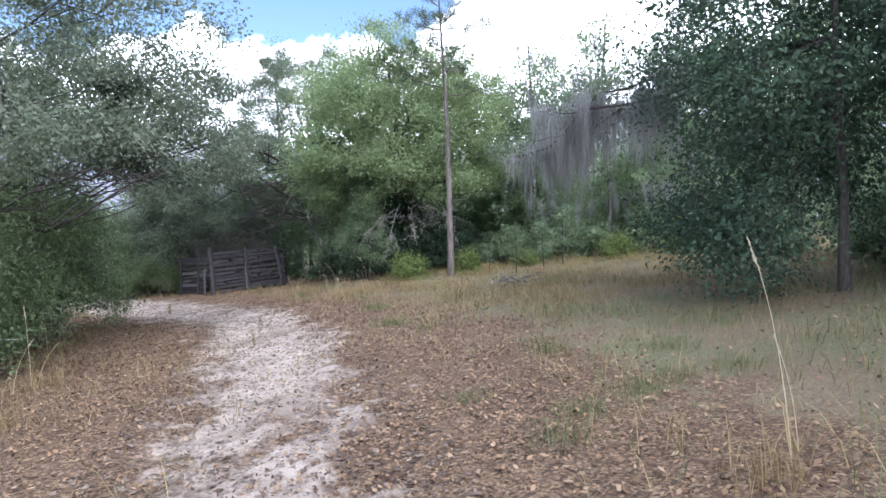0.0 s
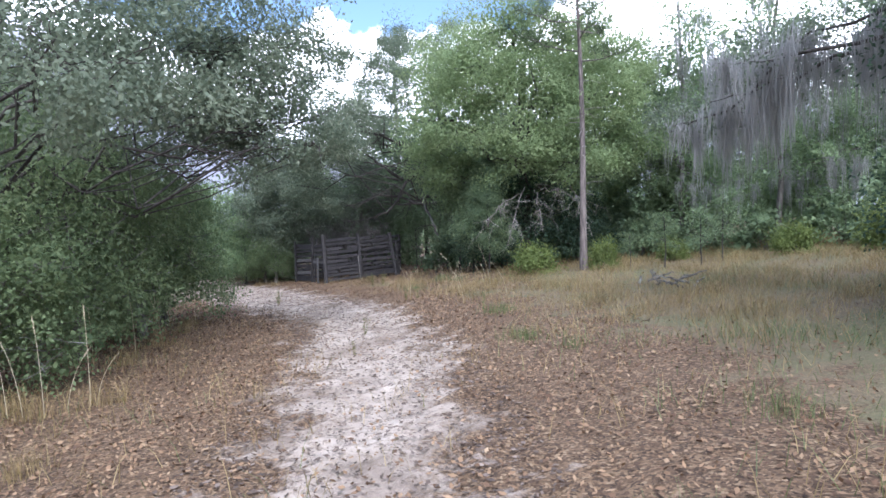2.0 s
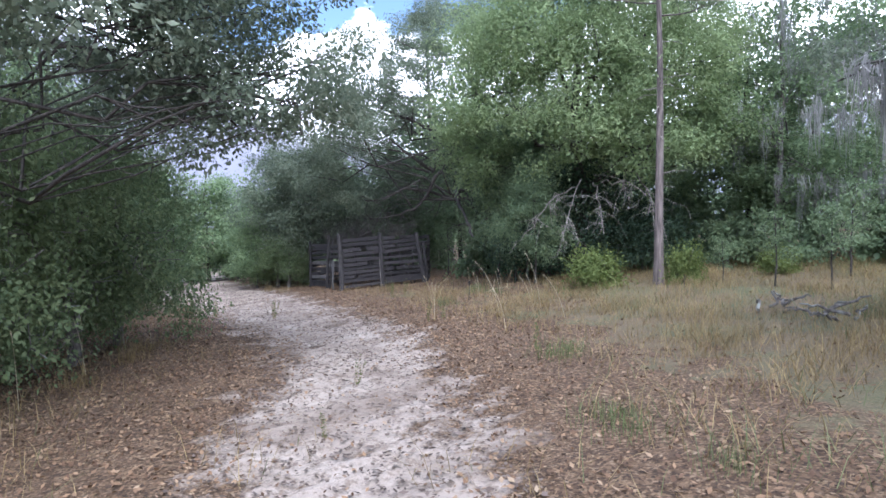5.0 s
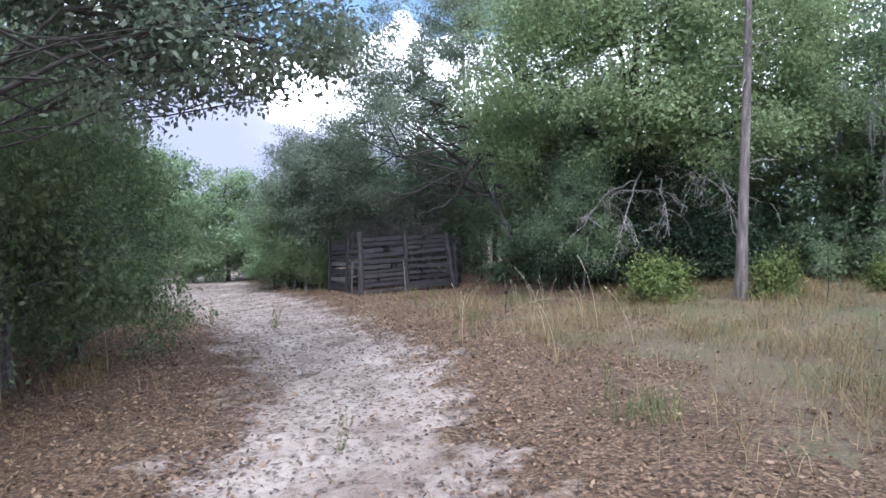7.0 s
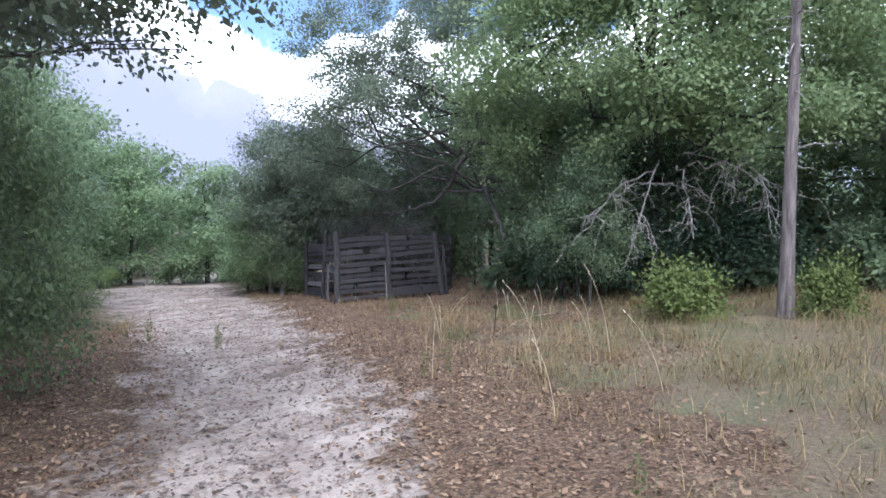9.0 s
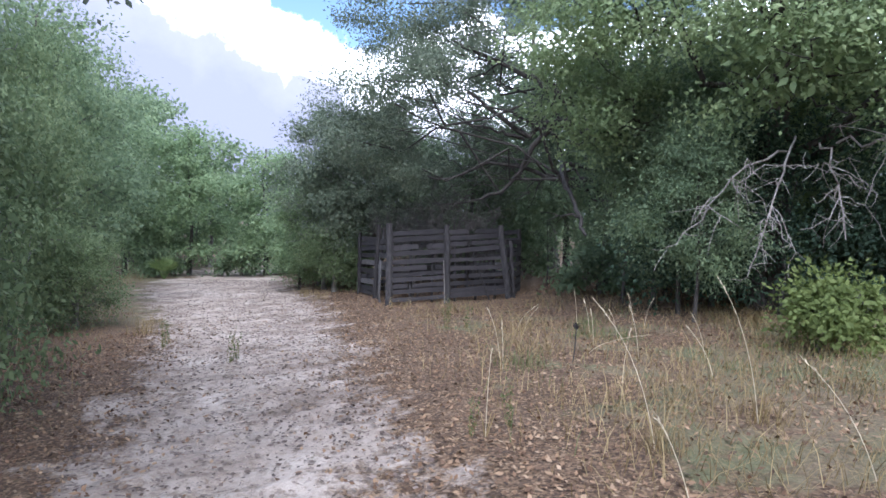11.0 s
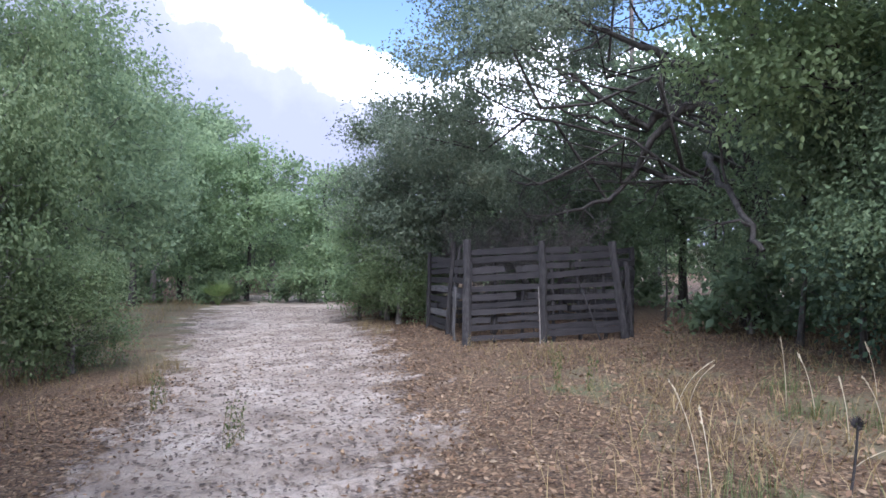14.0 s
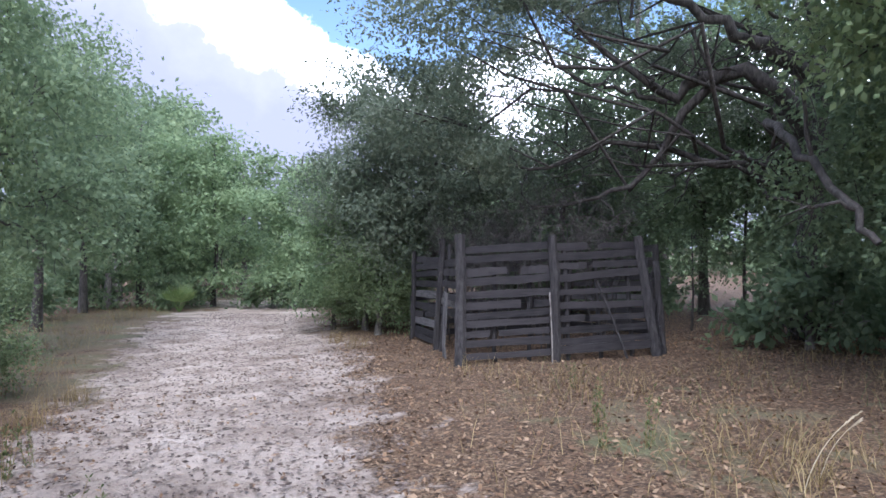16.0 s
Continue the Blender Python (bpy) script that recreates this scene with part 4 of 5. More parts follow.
# undergrowth along the foot of the wood
LOW = "undergrowth along the wood"
low_shrub = shrub("low_shrub", "low leafy green undergrowth at the wood's foot", 91, 1.0, 1.5, LEAF_WOOD, 3000, 0.13, 6, LOW, twigs=1)
stand(low_shrub, -12.6, 32.6)
for x, y, a, z in ((-14.9, 35.5, 60, 1.2), (-17.0, 37.4, 150, 1.3), (-19.4, 36.4, 220, 1.1), (-22.6, 34.8, 300, 1.1), (-25.6, 33.2, 30, 1.2), (-28.0, 31.4, 80, 1.3),
                   (-23.2, 29.2, 160, 1.1), (4.2, 23.8, 20, 0.9), (5.6, 22.4, 120, 0.8), (7.2, 21.4, 200, 0.9), (9.0, 20.8, 280, 1.0), (10.6, 20.0, 40, 1.0), (12.4, 19.2, 130, 1.1),
                   (14.4, 18.0, 210, 1.2), (-0.2, 26.4, 70, 1.3), (2.2, 24.8, 170, 1.1), (-6.0, 34.0, 350, 1.2), (-8.4, 33.0, 90, 1.2), (-9.0, 36.6, 260, 1.4), (8.6, 9.6, 10, 0.9), (10.4, 12.6, 80, 1.1), (9.4, 14.6, 150, 0.8),
                   (-16.0, 40.5, 330, 1.4), (-1.0, 30.0, 110, 1.3), (-2.7, 27.5, 200, 0.95), (2.6, 25.8, 40, 1.3), (4.0, 26.6, 220, 1.5), (11.2, 28.0, 270, 1.5)):
    again(low_shrub, x, y, a, z)

pen_shrub = shrub("shrub", "fine-leaved grey-green shrub crowding the side of a board pen", 93, 1.0, 2.1, LEAF_SHRUB, 13000, 0.052, 9, "shrubs beside the pen", twigs=3, base=0.2)
stand(pen_shrub, -10.5, 28.9)
again(pen_shrub, -11.3, 29.7, 80, 1.0)
again(pen_shrub, -12.2, 31.0, 160, 1.1)

# bushes and saplings in the field
bush_y = shrub("bush", "rounded yellow-green bush in the dry grass", 95, 0.62, 1.0, LEAF_YELLOW, 4200, 0.085, 7, "bushes round the pine")
stand(bush_y, 0.5, 20.6, size=0.86)
again(bush_y, 2.4, 20.3, 200, 0.6, tall=1.4)
again(bush_y, 8.9, 18.4, 60, 1.1)
again(bush_y, 7.2, 19.6, 300, 0.8)
again(bush_y, 4.4, 20.6, 20, 0.6)
sapling = make_tree("sapling", "thin sapling with a small open crown", "tree", 97, round_lobes(97, 1.9, 0.5, 0.55, 7, 0.5, 0.6), [(0, 0, 0), (0.03, 0, 0.6), (0, 0.03, 1.6)], LEAF_WOOD, BARK_DARK, 520, 0.06, 0.022, twigs=2, cluster=0.13, hollow=0.2, group="saplings in the field")
stand(sapling, 3.64, 18.5, size=0.85)
for x, y, a, z in ((4.3, 17.7, 120, 0.9), (5.3, 19.3, 240, 1.1), (3.0, 19.6, 30, 0.6), (-4.35, 29.8, 60, 1.15)):
    again(sapling, x, y, a, z)

# far woods closing the view
def far_woods():
    rng = np.random.default_rng(12)
    s = Shape()
    lobes = []
    for a in np.arange(-75, 62, 2.1):
        for d0, h0 in ((47, 6.5), (58, 8.5)):
            d = d0 + rng.uniform(-4, 4)
            x, y = -3 + d * math.sin(radians(a)), 8 + d * math.cos(radians(a))
            h = h0 * rng.uniform(0.75, 1.15)
            g = gz(x, y)
            lobes.append(((x, y, g + h * 0.30), (2.6, 2.6, h * 0.34)))
            lobes.append(((x + rng.normal(0, 0.6), y, g + h * 0.68), (2.0, 2.0, h * 0.32)))
    foliage(s, rng, lobes, 62000, 0.48, 0.6, 0.1, 40, 0.5, 0.5, 0.5)
    return tagged(part("far_woods", s, LEAF_WOOD), "green woods closing the view far behind the trees", "woods", kind="stuff")


far_woods()


# ---- the board pen ----
def board_mesh(rng, length, width, thick, mat):
    """A split, uneven board along x, centred on y and z."""
    k = 6
    xs = np.linspace(0, length, k)
    top, bot = width / 2 + rng.normal(0, width * 0.05, k), -width / 2 + rng.normal(0, width * 0.05, k)
    bow = rng.normal(0, 0.006, k)
    s = Shape()
    ring = np.stack([np.stack([xs + rng.normal(0, 0.012, k), np.full(k, yy) + bow, zz], 1) for yy, zz in ((-thick / 2, bot), (-thick / 2, top), (thick / 2, top), (thick / 2, bot))], 1)
    f = []
    for i in range(k - 1):
        for c in range(4):
            f.append([i * 4 + c, i * 4 + (c + 1) % 4, i * 4 + 4 + (c + 1) % 4, i * 4 + 4 + c])
    f += [[3, 2, 1, 0], [4 * k - 4, 4 * k - 3, 4 * k - 2, 4 * k - 1]]
    s.add(ring, f)
    return s.mesh("board", mat)


def build_pen():
    rng = np.random.default_rng(77)
    root = thing("board_pen", "small derelict pen of grey weathered boards and leaning posts", "pen", pose(0, 0, 0))

    def post(x, y, height, r, dx=0.0, dy=0.0, mat=POST):
        z = gz(x, y)
        t = np.linspace(0, 1, 8)
        pts = np.stack([x + dx * t + rng.normal(0, 0.008, 8), y + dy * t + rng.normal(0, 0.008, 8), z - 0.25 + (height + 0.25) * t], 1)
        s = Shape()
        s.tube(pts, r * (1.05 - 0.12 * t) * (1 + rng.normal(0, 0.04, 8)), 8)
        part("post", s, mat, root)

    def boards(a, b, rows, top, out, gaps=0.03, wide=0.15, pale=(), skip=(), lean_a=(0, 0), lean_b=(0, 0), low=0.06, broken=()):
        """Rows of boards nailed from post a to post b; out: metres outside the posts' line."""
        a, b = np.array(a, float), np.array(b, float)
        z = low
        for i in range(rows):
            w = wide * rng.uniform(0.75, 1.1)
            h = z + w / 2
            z += w + gaps * rng.uniform(0.3, 1.9)
            if i in skip or h > top:
                continue
            pa, pb = a + np.array(lean_a) * h / 1.8, b + np.array(lean_b) * h / 1.8
            d = pb - pa
            L = np.linalg.norm(d)
            n = np.array([d[1], -d[0]]) / L * (out + rng.uniform(0, 0.012))
            za, zb = gz(*a) + h + rng.normal(0, 0.012), gz(*b) + h + rng.normal(0, 0.018)
            over = rng.uniform(-0.02, 0.09)
            # a broken board leaves a ragged gap and a second, shorter length
            cut = rng.uniform(0.3, 0.7)
            for lo, hi in (((0.0, cut), (cut + rng.uniform(0.04, 0.22), 1.0)) if i in broken else ((0.0, 1.0),)):
                length = (L + over) * (hi - lo)
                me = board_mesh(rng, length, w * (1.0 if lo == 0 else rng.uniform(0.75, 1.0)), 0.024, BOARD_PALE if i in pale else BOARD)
                ob = new("board", me)
                ob.parent = root
                start = (L + over) * lo - over / 2
                ob.matrix_world = (Matrix.Translation((pa[0] + n[0] + d[0] / L * start, pa[1] + n[1] + d[1] / L * start, za + (zb - za) * lo)) @ Matrix.Rotation(math.atan2(d[1], d[0]), 4, "Z")
                                   @ Matrix.Rotation(-math.atan2(zb - za, L) + rng.normal(0, 0.012), 4, "Y") @ Matrix.Rotation(rng.normal(0, 0.03), 4, "X"))

    B, G, F, M, R, C, D = (-9.35, 28.25), (-8.2, 26.85), (-7.15, 25.4), (-5.9, 25.85), (-4.62, 26.5), (-6.6, 29.6), (-4.9, 28.6)
    post(*B, 1.72, 0.05, 0.0, 0.05)
    post(*G, 1.86, 0.06, 0.06, 0.1)
    post(G[0] + 0.16, G[1] - 0.18, 1.75, 0.035, 0.1, 0.1)
    post(*F, 1.84, 0.085, -0.28, 0.6)
    post(*M, 1.74, 0.07, -0.18, 0.35)
    post(*R, 1.66, 0.075, -0.36, 0.4)
    post(R[0] + 0.05, R[1] + 0.22, 1.3, 0.05, -0.16, 0.2)
    post(*C, 1.7, 0.06)
    post(*D, 1.6, 0.06)
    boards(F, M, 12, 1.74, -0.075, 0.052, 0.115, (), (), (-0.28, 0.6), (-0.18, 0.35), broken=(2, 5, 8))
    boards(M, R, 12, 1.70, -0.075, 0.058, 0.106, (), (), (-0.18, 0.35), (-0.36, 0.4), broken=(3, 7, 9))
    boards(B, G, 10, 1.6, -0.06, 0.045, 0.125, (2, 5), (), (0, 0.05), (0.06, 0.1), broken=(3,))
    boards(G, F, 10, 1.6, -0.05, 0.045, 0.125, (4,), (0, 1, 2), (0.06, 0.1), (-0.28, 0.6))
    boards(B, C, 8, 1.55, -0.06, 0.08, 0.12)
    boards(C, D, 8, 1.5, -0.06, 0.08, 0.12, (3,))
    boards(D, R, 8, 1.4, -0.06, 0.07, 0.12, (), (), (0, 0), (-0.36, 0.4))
    # uprights nailed to the boards inside
    for x, y, h, dx, dy in ((-6.75, 25.72, 1.5, -0.2, 0.45), (-6.3, 25.9, 1.2, -0.12, 0.3), (-5.35, 26.3, 1.45, -0.22, 0.34), (-4.95, 26.5, 1.3, -0.2, 0.3), (-5.78, 26.02, 1.6, -0.16, 0.33)):
        post(x, y, h, 0.032, dx, dy)
    # pale upright board, and a loose stick across the front
    me = board_mesh(rng, 1.0, 0.2, 0.02, BOARD_PALE)
    ob = new("upright_board", me)
    ob.parent = root
    ob.matrix_world = Matrix.Translation((-7.72, 26.1, gz(-7.72, 26.1) + 0.02)) @ Matrix.Rotation(math.atan2(-1.45, 1.05), 4, "Z") @ Matrix.Rotation(-1.5, 4, "Y")
    s = Shape()
    s.tube(curve_pts((-5.0, 26.1, gz(-5.0, 26.1) + 0.04), (-5.45, 26.25, gz(-5.4, 26.2) + 1.1), (0.02, -0.03, 0), 6), np.linspace(0.018, 0.012, 6), 6)
    part("loose_stick", s, POST, root)
    s = Shape()
    s.tube(curve_pts((-5.92, 25.68, gz(-5.9, 25.7)), (-6.02, 25.85, gz(-5.9, 25.7) + 0.95), (0.02, -0.03, 0), 6), np.linspace(0.011, 0.008, 6), 6)
    part("loose_stick", s, DEAD, root, "pale peeled stick")


build_pen()


# bare brush grown up inside the pen and over its boards
def brush(x, y, seed, height, spread):
    rng = np.random.default_rng(seed)
    root = thing("dead_brush", "dark bare twiggy brush growing up through a board pen", "shrub", pose(x, y, gz(x, y)), "brush in the pen")
    for i in range(9):
        a = i * 0.7 + rng.uniform(-0.3, 0.3)
        e = np.array([math.cos(a) * spread * rng.uniform(0.4, 1.0), math.sin(a) * spread * rng.uniform(0.4, 1.0), height * rng.uniform(0.65, 1.05)])
        p = wiggle(curve_pts((rng.normal(0, 0.1), rng.normal(0, 0.1), -0.05), e, (0, 0, 0.25 * height), 10), rng, 0.05)
        s = Shape()
        s.tube(p, np.linspace(0.016, 0.004, 10), 5)
        stem = part("stem", s, BARK_DARK, root)
        t = Shape()
        for _ in range(16):
            j = rng.integers(4, 10)
            q = p[j] + rng.normal(0, 0.28, 3) + np.array([0, 0, 0.05])
            c = wiggle(curve_pts(p[j], q, rng.normal(0, 0.08, 3), 6), rng, 0.02)
            t.tube(c, np.linspace(0.005, 0.002, 6), 3)
            for _ in range(3):
                k = rng.integers(1, 6)
                t.tube(curve_pts(c[k], c[k] + rng.normal(0, 0.14, 3), rng.normal(0, 0.03, 3), 4), np.linspace(0.003, 0.0015, 4), 3)
        tagged(part("spray", t, BARK_DARK, stem), kind="stuff")


for x, y, seed, h, w in ((-7.3, 27.2, 1, 2.4, 1.0), (-6.3, 26.9, 2, 2.6, 1.1), (-5.6, 27.4, 3, 2.3, 0.9), (-6.9, 28.4, 4, 2.8, 1.2), (-8.1, 27.9, 5, 2.3, 0.9)):
    brush(x, y, seed, h, w)

# ---- loose growth on the ground ----
def tuft(name, label, seed, blades, height, spread, mat, category="grass", group="", width=0.005, lean=0.9):
    rng = np.random.default_rng(seed)
    s = Shape()
    base = np.stack([rng.normal(0, spread * 0.35, blades), rng.normal(0, spread * 0.35, blades), np.full(blades, -0.02)], 1)
    a = rng.uniform(0, 6.28, blades)
    h = height * rng.uniform(0.5, 1.1, blades)
    out = np.stack([np.cos(a), np.sin(a), 0 * a], 1) * (lean * h * rng.uniform(0.2, 1.0, blades))[:, None]
    tip = base + out + np.stack([0 * a, 0 * a, h], 1)
    mid = base + out * 0.3 + np.stack([0 * a, 0 * a, h * 0.62], 1)
    across = np.stack([-np.sin(a), np.cos(a), 0 * a], 1) * width * 0.5
    s.strips(base, mid, tip, across)
    return tagged(part(name, s, mat), label, category, group)


def place(ob, spots):
    first = True
    for x, y, turn, z in spots:
        m = pose(x, y, gz(x, y), 0, 0, turn)
        o = ob if first else copy_thing(ob, m)
        o.matrix_world = m
        o.scale = (z, z, z)
        first = False


place(tuft("grass_tuft", "small bright green grass tuft", 3, 120, 0.22, 0.42, GREEN_GRASS, group="green tufts in the field"),
      [(-2.8, 19.35, 0, 1.1), (1.4, 4.6, 50, 0.9), (1.95, 4.95, 90, 1.0), (2.4, 5.2, 10, 0.9), (0.0, 10.5, 140, 1.0), (-0.5, 13.1, 200, 1.0), (0.5, 9.8, 260, 0.8), (-0.1, 10.9, 20, 0.9), (1.7, 6.9, 300, 1.1), (3.1, 5.4, 70, 1.0), (-0.35, 13.4, 110, 1.0), (1.1, 4.1, 10, 0.8), (2.9, 6.4, 180, 1.0), (0.6, 5.4, 240, 0.7)])
place(tuft("grass_tuft", "yellow-green grass tuft in the leaf litter", 4, 120, 0.22, 0.4, GREEN_GRASS, group="yellow tufts"), [(-1.8, 21.1, 0, 1.0), (-2.3, 21.5, 80, 1.1), (-2.45, 22.6, 150, 1.0), (3.6, 14.6, 30, 0.9)])
place(tuft("grass_clump", "pale dry grass clump at the track's edge", 5, 110, 0.34, 0.42, STRAW, group="dry clumps", lean=1.1),
      [(-4.0, 6.7, 0, 0.8), (-5.2, 8.3, 60, 1.0), (-4.7, 8.8, 120, 1.0), (-5.8, 8.6, 10, 1.1), (-6.1, 11.2, 200, 0.9), (-6.6, 13.0, 260, 1.0), (-6.9, 14.6, 40, 1.0), (-7.4, 15.6, 80, 1.0), (1.9, 3.1, 140, 0.9), (-1.4, 16.9, 200, 0.8), (-0.6, 17.6, 20, 0.9), (-3.6, 5.2, 310, 0.6), (-9.4, 17.4, 100, 1.1), (-10.2, 21.4, 170, 1.0), (-11.0, 22.4, 230, 1.0), (-10.8, 27.9, 30, 1.0), (-9.9, 27.2, 90, 0.9)])


def weed(seed, height):
    """A thin upright weed with small leaves."""
    rng = np.random.default_rng(seed)
    root = thing("weed", "thin upright weed growing in the sand", "weed", group="weeds on the track")
    lv = Shape()
    for _ in range(5):
        e = np.array([rng.normal(0, 0.07), rng.normal(0, 0.07), height * rng.uniform(0.6, 1.0)])
        b = np.array([rng.normal(0, 0.02), rng.normal(0, 0.02), -0.02])
        p = curve_pts(b, e, rng.normal(0, 0.03, 3), 8)
        st = Shape()
        st.tube(p, np.linspace(0.0028, 0.0014, 8), 4)
        part("stem", st, STRAW, root)
        k = 34
        q = p[rng.integers(1, 8, k)]
        a = unit(rng, k) + np.array([0, 0, 0.4])
        c = np.cross(a, unit(rng, k))
        lv.blades(q, a * 0.035, c * 0.006)
    part("leaves", lv, GREEN_GRASS, root)
    return root


weed_a = weed(6, 0.5)
place(weed_a, [(-6.8, 19.45, 0, 1.0), (-8.7, 20.3, 60, 1.0), (-6.9, 19.75, 120, 0.7), (-2.5, 17.3, 200, 0.8), (-2.7, 17.0, 20, 0.7), (-4.6, 22.0, 90, 0.8), (-4.3, 22.1, 10, 0.9), (-4.8, 22.6, 250, 0.8), (-0.7, 13.6, 40, 0.8), (-2.7, 12.6, 310, 0.7), (-2.4, 10.8, 80, 0.5), (-5.3, 24.2, 130, 0.7), (-8.9, 20.6, 160, 0.8)])


def stalk(x, y, height, lx, ly, head=0.16, tip_droop=0.1):
    """One bleached grass stalk with a thin seed head, bending over."""
    rng = np.random.default_rng(int(abs(x * 917 + y * 131)) % 9999)
    root = thing("grass_stalk", "tall bleached dry grass stalk standing in the litter", "grass", pose(x, y, gz(x, y)), "tall dry stalks")
    p = curve_pts((0, 0, -0.03), (lx, ly, height - tip_droop), (-lx * 0.3, -ly * 0.3, height * 0.16), 10)
    s = Shape()
    s.tube(p, np.linspace(0.0035, 0.0017, 10), 5)
    part("stem", s, STALK, root)
    h = Shape()
    k = 26
    t = rng.uniform(0.78, 1.0, k)
    q = np.stack([np.interp(t, np.linspace(0, 1, 10), p[:, i]) for i in range(3)], 1)
    d = p[-1] - p[-3]
    d = d / np.linalg.norm(d)
    a = d + rng.normal(0, 0.16, (k, 3))
    h.blades(q, a * head * 0.22, np.cross(a, unit(rng, k)) * 0.0045)
    part("seed_head", h, STALK, root)
    b = Shape()
    n = 5
    az = rng.uniform(0, 6.28, n)
    base = np.zeros((n, 3))
    out = np.stack([np.cos(az), np.sin(az), 0 * az], 1) * 0.14
    b.strips(base - np.array([0, 0, 0.02]), base + out * 0.6 + np.array([0, 0, height * 0.22]), base + out * 1.6 + np.array([0, 0, height * 0.24]), np.stack([-np.sin(az), np.cos(az), 0 * az], 1) * 0.004)
    part("dry_leaves", b, STRAW, root)


for args in ((2.11, 3.2, 1.35, -0.16, 0.12), (2.25, 3.35, 0.75, -0.12, 0.02), (-5.1, 8.3, 1.15, -0.16, 0.1), (-5.25, 8.2, 1.0, -0.3, 0.05), (-5.0, 8.5, 0.8, 0.25, 0.1), (-4.9, 8.75, 1.2, -0.1, 0.1), (-4.8, 8.7, 0.7, 0.3, 0.0), (-5.7, 8.5, 1.0, -0.25, 0.1),
             (-6.35, 11.9, 1.0, -0.06, 0.0), (-6.6, 11.2, 1.0, -0.08, 0.05), (-6.9, 13.6, 0.9, -0.25, 0.1), (-7.1, 13.8, 1.0, -0.1, 0.1), (-7.2, 15.5, 0.9, -0.1, 0.0), (-8.0, 15.9, 0.55, 0.2, 0.0), (-8.15, 16.1, 0.6, -0.1, -0.1),
             (-9.3, 18.7, 0.6, 0.1, 0.05), (-9.35, 18.6, 0.35, 0.55, 0.1), (-9.9, 18.8, 0.6, 0.05, 0.0), (-3.05, 19.3, 0.75, -0.2, 0.1), (-2.99, 19.15, 0.6, -0.1, 0.3), (-2.6, 17.0, 0.75, 0.02, 0.05), (-1.4, 16.9, 1.05, -0.45, 0.25), (-0.7, 17.5, 1.15, -0.3, 0.2),
             (-1.72, 18.85, 0.6, 0.06, 0.1), (-2.5, 21.6, 0.75, -0.06, 0.0), (-2.17, 20.6, 0.55, -0.06, 0.1), (-1.9, 21.0, 0.5, -0.12, 0.1), (-1.75, 22.2, 0.6, -0.1, 0.0), (-1.6, 22.0, 0.55, 0.12, 0.0), (-2.2, 20.2, 0.35, 0.7, 0.1), (-0.9, 20.0, 0.6, -0.15, 0.1),
             (-0.3, 16.2, 0.8, -0.35, 0.25), (-1.6, 19.8, 0.7, -0.12, 0.06), (-3.4, 21.5, 0.55, 0.3, 0.2), (-3.3, 21.7, 0.5, 0.2, 0.0), (-2.3, 21.4, 0.6, -0.12, 0.2), (-1.2, 15.4, 0.75, -0.2, 0.1), (-0.9, 18.6, 0.6, -0.25, 0.3)):
    stalk(*args)


def spent_head():
    root = thing("dry_flower_stem", "short dark dried flower stem in the litter", "weed", pose(-2.3, 19.6, gz(-2.3, 19.6)))
    s = Shape()
    s.tube(curve_pts((0, 0, -0.03), (0.03, 0, 0.42), (0.01, 0, 0), 6), np.linspace(0.009, 0.006, 6), 5)
    part("stem", s, POST, root)
    rng = np.random.default_rng(2)
    h = Shape()
    a = unit(rng, 70) + np.array([0, 0, 0.9])
    h.blades(np.array([[0.03, 0, 0.40]]) + rng.normal(0, 0.012, (70, 3)), a * 0.032, np.cross(a, unit(rng, 70)) * 0.004)
    part("flower_head", h, POST, root, "dark spent flower head")


spent_head()


def fallen_branch(x, y, turn, length, label):
    rng = np.random.default_rng(int(abs(x * 100)))
    root = thing("fallen_branch", label, "branch", pose(x, y, gz(x, y), 0, 0, turn), "fallen branches in the field")
    for i in range(6):
        s = Shape()
        a = rng.normal(0, 0.6)
        b = np.array([rng.uniform(-0.2, 0.2) * length, rng.normal(0, 0.12), 0.02 + 0.03 * i])
        e = b + np.array([math.cos(a) * length * rng.uniform(0.4, 0.8) * (1 if i % 2 else -1), math.sin(a) * 0.5 * length, rng.uniform(0.02, 0.16)])
        p = wiggle(curve_pts(b, e, (0, 0, 0.05), 8), rng, 0.03)
        s.tube(p, np.linspace(0.028, 0.010, 8), 6)
        part("limb", s, BARK, root)


fallen_branch(3.0, 14.4, 20, 0.8, "grey heap of fallen dead branches in grass")
fallen_branch(2.65, 15.6, 110, 0.7, "grey fallen branch lying in dry grass")
fallen_branch(-3.4, 29.6, 60, 0.9, "grey fallen branch lying on leaf litter")


def palmetto(x, y, size):
    rng = np.random.default_rng(15)
    root = thing("palmetto", "yellow-green palmetto with upright fan leaves", "plant", pose(x, y, gz(x, y)))
    for i in range(11):
        az = i * 0.571 + rng.uniform(-0.2, 0.2)
        d = np.array([math.cos(az), math.sin(az), 0])
        lean = rng.uniform(0.15, 0.6)
        top = d * lean * size * 0.6 + np.array([0, 0, size * rng.uniform(0.35, 0.6)])
        s = Shape()
        s.tube(curve_pts((0, 0, 0), top, d * 0.05, 5), np.linspace(0.012, 0.007, 5), 5)
        k = 15
        f = np.linspace(-1.25, 1.25, k)
        side_v = np.array([-d[1], d[0], 0])
        fwd = (top / np.linalg.norm(top))
        a = np.cos(f)[:, None] * fwd + np.sin(f)[:, None] * side_v
        s.blades(np.repeat(top[None], k, 0), a * size * 0.5, np.cross(a, d) * 0.02)
        part("fan_leaf", s, PALM, root)


palmetto(-21.2, 33.6, 1.0)


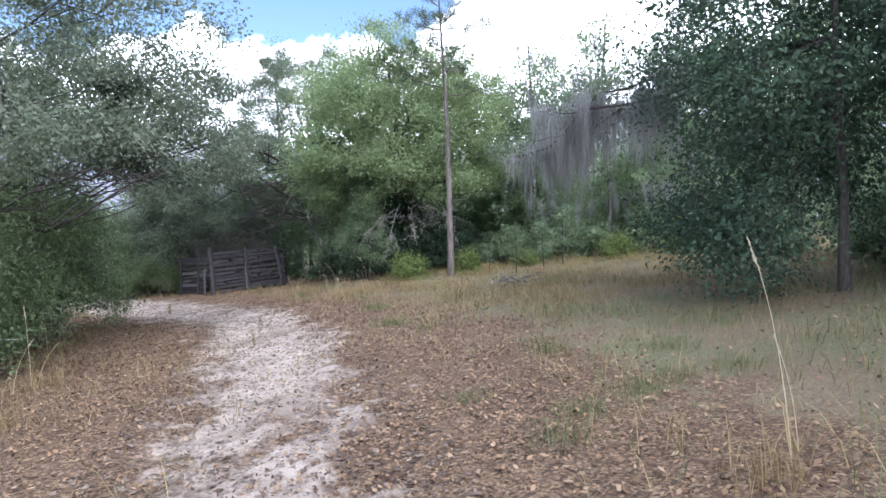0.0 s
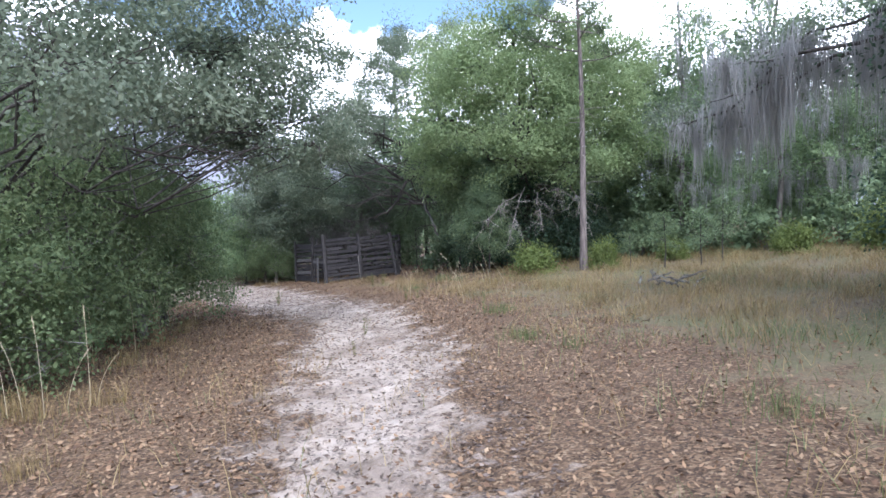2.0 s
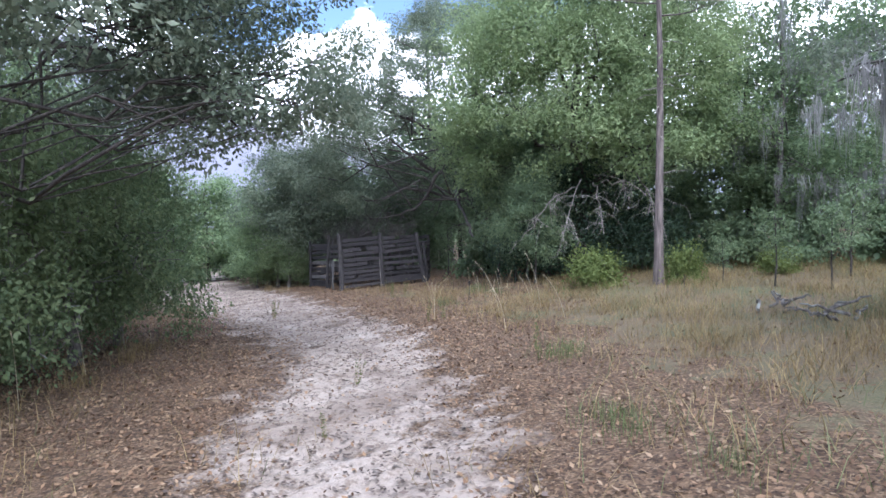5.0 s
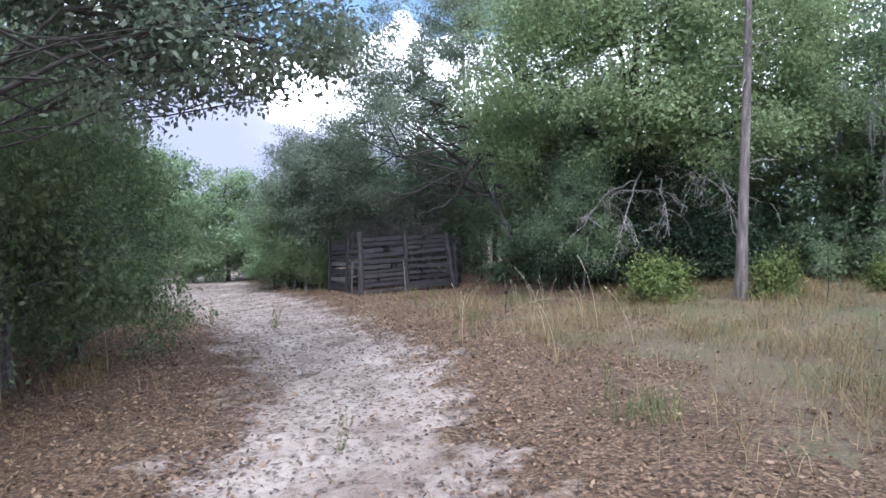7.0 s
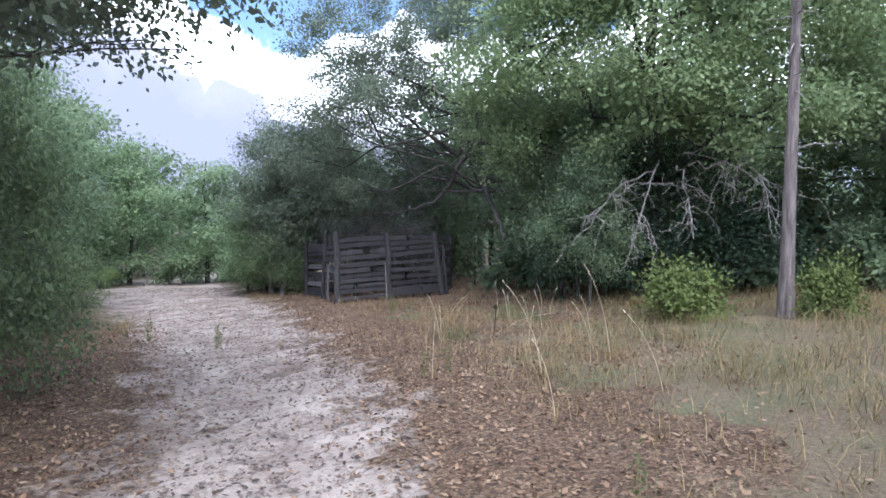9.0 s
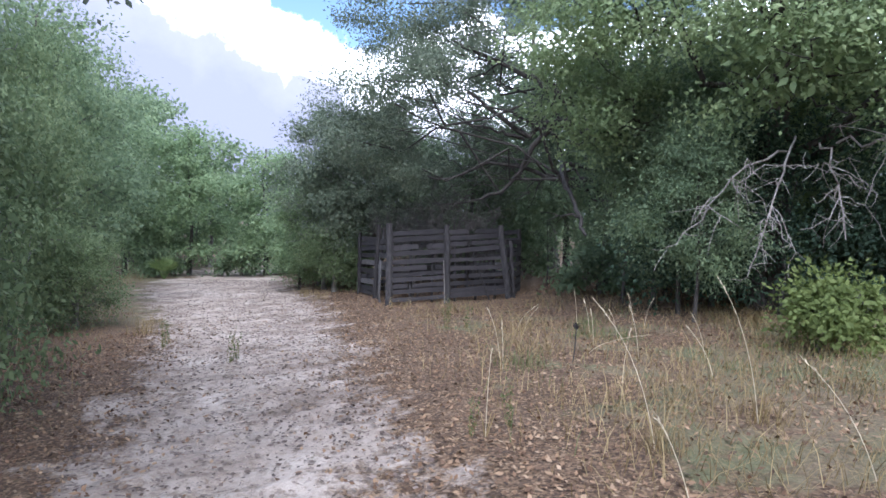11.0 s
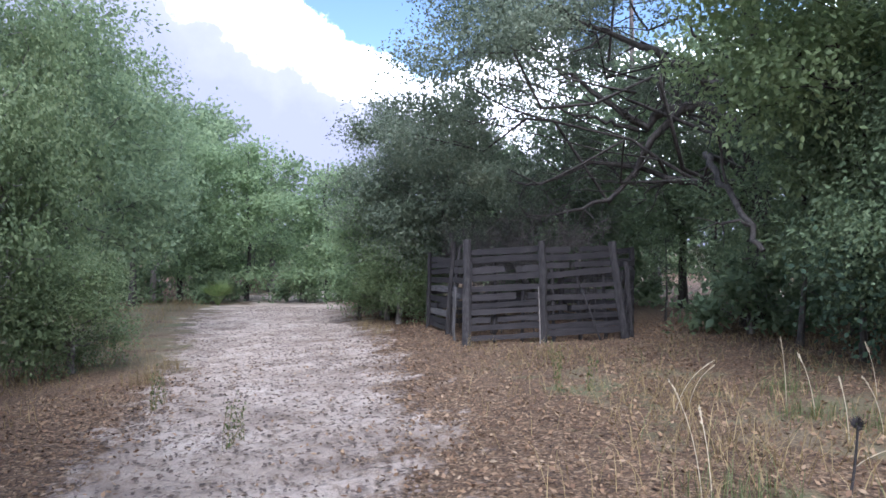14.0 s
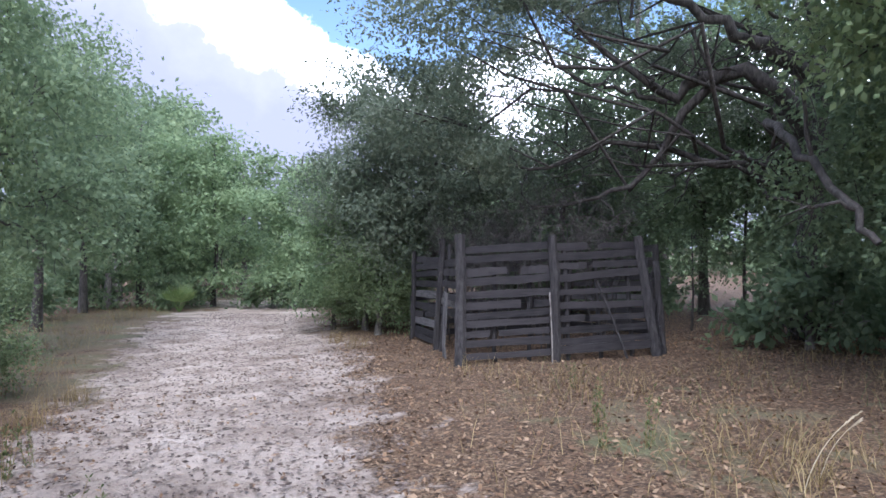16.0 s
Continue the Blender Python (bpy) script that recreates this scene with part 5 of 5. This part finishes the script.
def stump(x, y, h, r, label):
    s = Shape()
    t = np.linspace(0, 1, 7)
    rng = np.random.default_rng(19)
    s.tube(np.stack([0.03 * t, 0.02 * t, -0.1 + (h + 0.1) * t], 1), r * (1.15 - 0.3 * t) * (1 + rng.normal(0, 0.05, 7)), 9)
    ob = part("tree_stump", s, DEAD)
    ob.matrix_world = pose(x, y, gz(x, y))
    tagged(ob, label, "stump")


stump(-24.6, 33.4, 1.35, 0.13, "tall grey broken stump at the wood's edge")
stump(-25.8, 33.4, 0.9, 0.1, "short grey stump at the wood's edge")


# ---- stuff: grass, litter ----
def field_grass():
    rng = np.random.default_rng(31)
    n = 620000
    x, y = rng.uniform(-24, 13, n), rng.uniform(1.5, 34, n)
    g, sd = path_gap(x, y), side(x, y)
    clump = np.sin(x * 2.1 + 1.7 * np.sin(y * 1.3)) * np.sin(y * 1.9 + 1.1 * np.sin(x * 1.6))
    want = np.clip((sd - 1.9) / 2.4, 0, 1) * np.clip((g - 0.4) / 1.2, 0, 1) * np.clip((30 - y) / 8, 0.15, 1) * (0.55 + 0.45 * clump)
    want += np.where(sd < 0, np.where(y > 20, 0.75 * (g < 4.5), 0.12) * np.clip((g - 0.2), 0, 1) * (0.5 + 0.5 * clump), 0)
    want *= np.where(sd > 0, np.clip((y - 2) / 9, 0.3, 1), 1)
    want *= 1 - 0.52 * np.clip((y - 16.5) / 3, 0, 1) * np.clip((0.8 - x) / 2, 0, 1)
    want += 0.10 * np.clip(clump, 0, 1) * (y < 12) * (g < 3)
    keep = (rng.random(n) < want * 0.8) & ~((x < -4) & (x > -9.6) & (y > 25.4) & (y < 29.8))
    x, y, clump = x[keep], y[keep], clump[keep]
    k = len(x)
    base = np.stack([x, y, ground_at(x, y) - 0.02], 1)
    a = rng.uniform(0, 6.28, k)
    h = (0.10 + 0.15 * rng.random(k)) * (1.0 + 0.4 * clump)
    out = np.stack([np.cos(a), np.sin(a), 0 * a], 1) * (h * rng.uniform(0.4, 1.9, k))[:, None]
    up = np.stack([0 * a, 0 * a, h], 1)
    across = np.stack([-np.sin(a), np.cos(a), 0 * a], 1) * 0.003
    green = rng.random(k) < np.clip(0.09 + 0.48 * (y < 10) * (x > 0.8) + 0.15 * np.sin(x * 0.9 + y * 0.7), 0.03, 0.6)
    for name, sel, mat, label in (("dry_grass", ~green, STRAW, "dry straw-coloured grass over the field"), ("green_grass", green, GREEN_GRASS, "thin green grass among the dry blades")):
        s = Shape()
        s.strips(base[sel], (base + out * 0.35 + up * 0.65)[sel], (base + out + up)[sel], across[sel])
        tagged(part(name, s, mat), label, "grass", kind="stuff")


field_grass()


def leaf_litter():
    rng = np.random.default_rng(32)
    n = 380000
    x, y = rng.uniform(-10.5, 6.5, n), rng.uniform(0.5, 30, n)
    g, sd = path_gap(x, y), side(x, y)
    patch = 0.5 + 0.5 * np.sin(x * 1.3 + 2 * np.sin(y * 0.8)) * np.sin(y * 1.1 + 1.5 * np.sin(x * 0.9))
    want = np.clip((g + 0.85) / 1.2, 0.10, 1) * np.where(sd > 0, np.clip((4.6 - sd) / 2.6, np.where((y > 17) & (x < 0.5), 0.7, 0.14), 1), 1) * (0.45 + 0.55 * patch)
    want += 0.75 * np.clip((11 - y) / 9, 0, 1) * patch * (g < 0)
    keep = rng.random(n) < want * 0.62
    x, y = x[keep], y[keep]
    k = len(x)
    L = rng.uniform(0.034, 0.076, k)
    a = unit(rng, k)
    a[:, 2] *= 0.55
    up = unit(rng, k) * 0.55 + np.array([0, 0, 1.0])
    b = np.cross(a, up)
    b /= np.linalg.norm(b, axis=1)[:, None]
    base = np.stack([x, y, ground_at(x, y) + rng.uniform(0.004, 0.036, k)], 1)
    s = Shape()
    s.blades(base, a * L[:, None], b * (L * rng.uniform(0.16, 0.28, k))[:, None])
    tagged(part("leaf_litter", s, LITTER), "brown fallen oak leaves strewn beside the track", "leaf litter", kind="stuff")
    # crumbs and twigs on the sand
    n = 210000
    x, y = rng.uniform(-20, 1.5, n), rng.uniform(0.5, 34, n)
    ok = (path_gap(x, y) < 0.1)
    x, y = x[ok], y[ok]
    k = len(x)
    a = unit(rng, k)
    a[:, 2] *= 0.15
    L = rng.uniform(0.014, 0.078, k)
    base = np.stack([x, y, ground_at(x, y) + 0.021], 1)
    s = Shape()
    up = unit(rng, k) * 0.5 + np.array([0, 0, 1.0])
    b = np.cross(a, up)
    s.blades(base, a * L[:, None], b / np.linalg.norm(b, axis=1)[:, None] * (L * 0.24)[:, None])
    tagged(part("track_debris", s, CRUMB), "scattered twigs and leaf bits on sand", "leaf litter", kind="stuff")


leaf_litter()
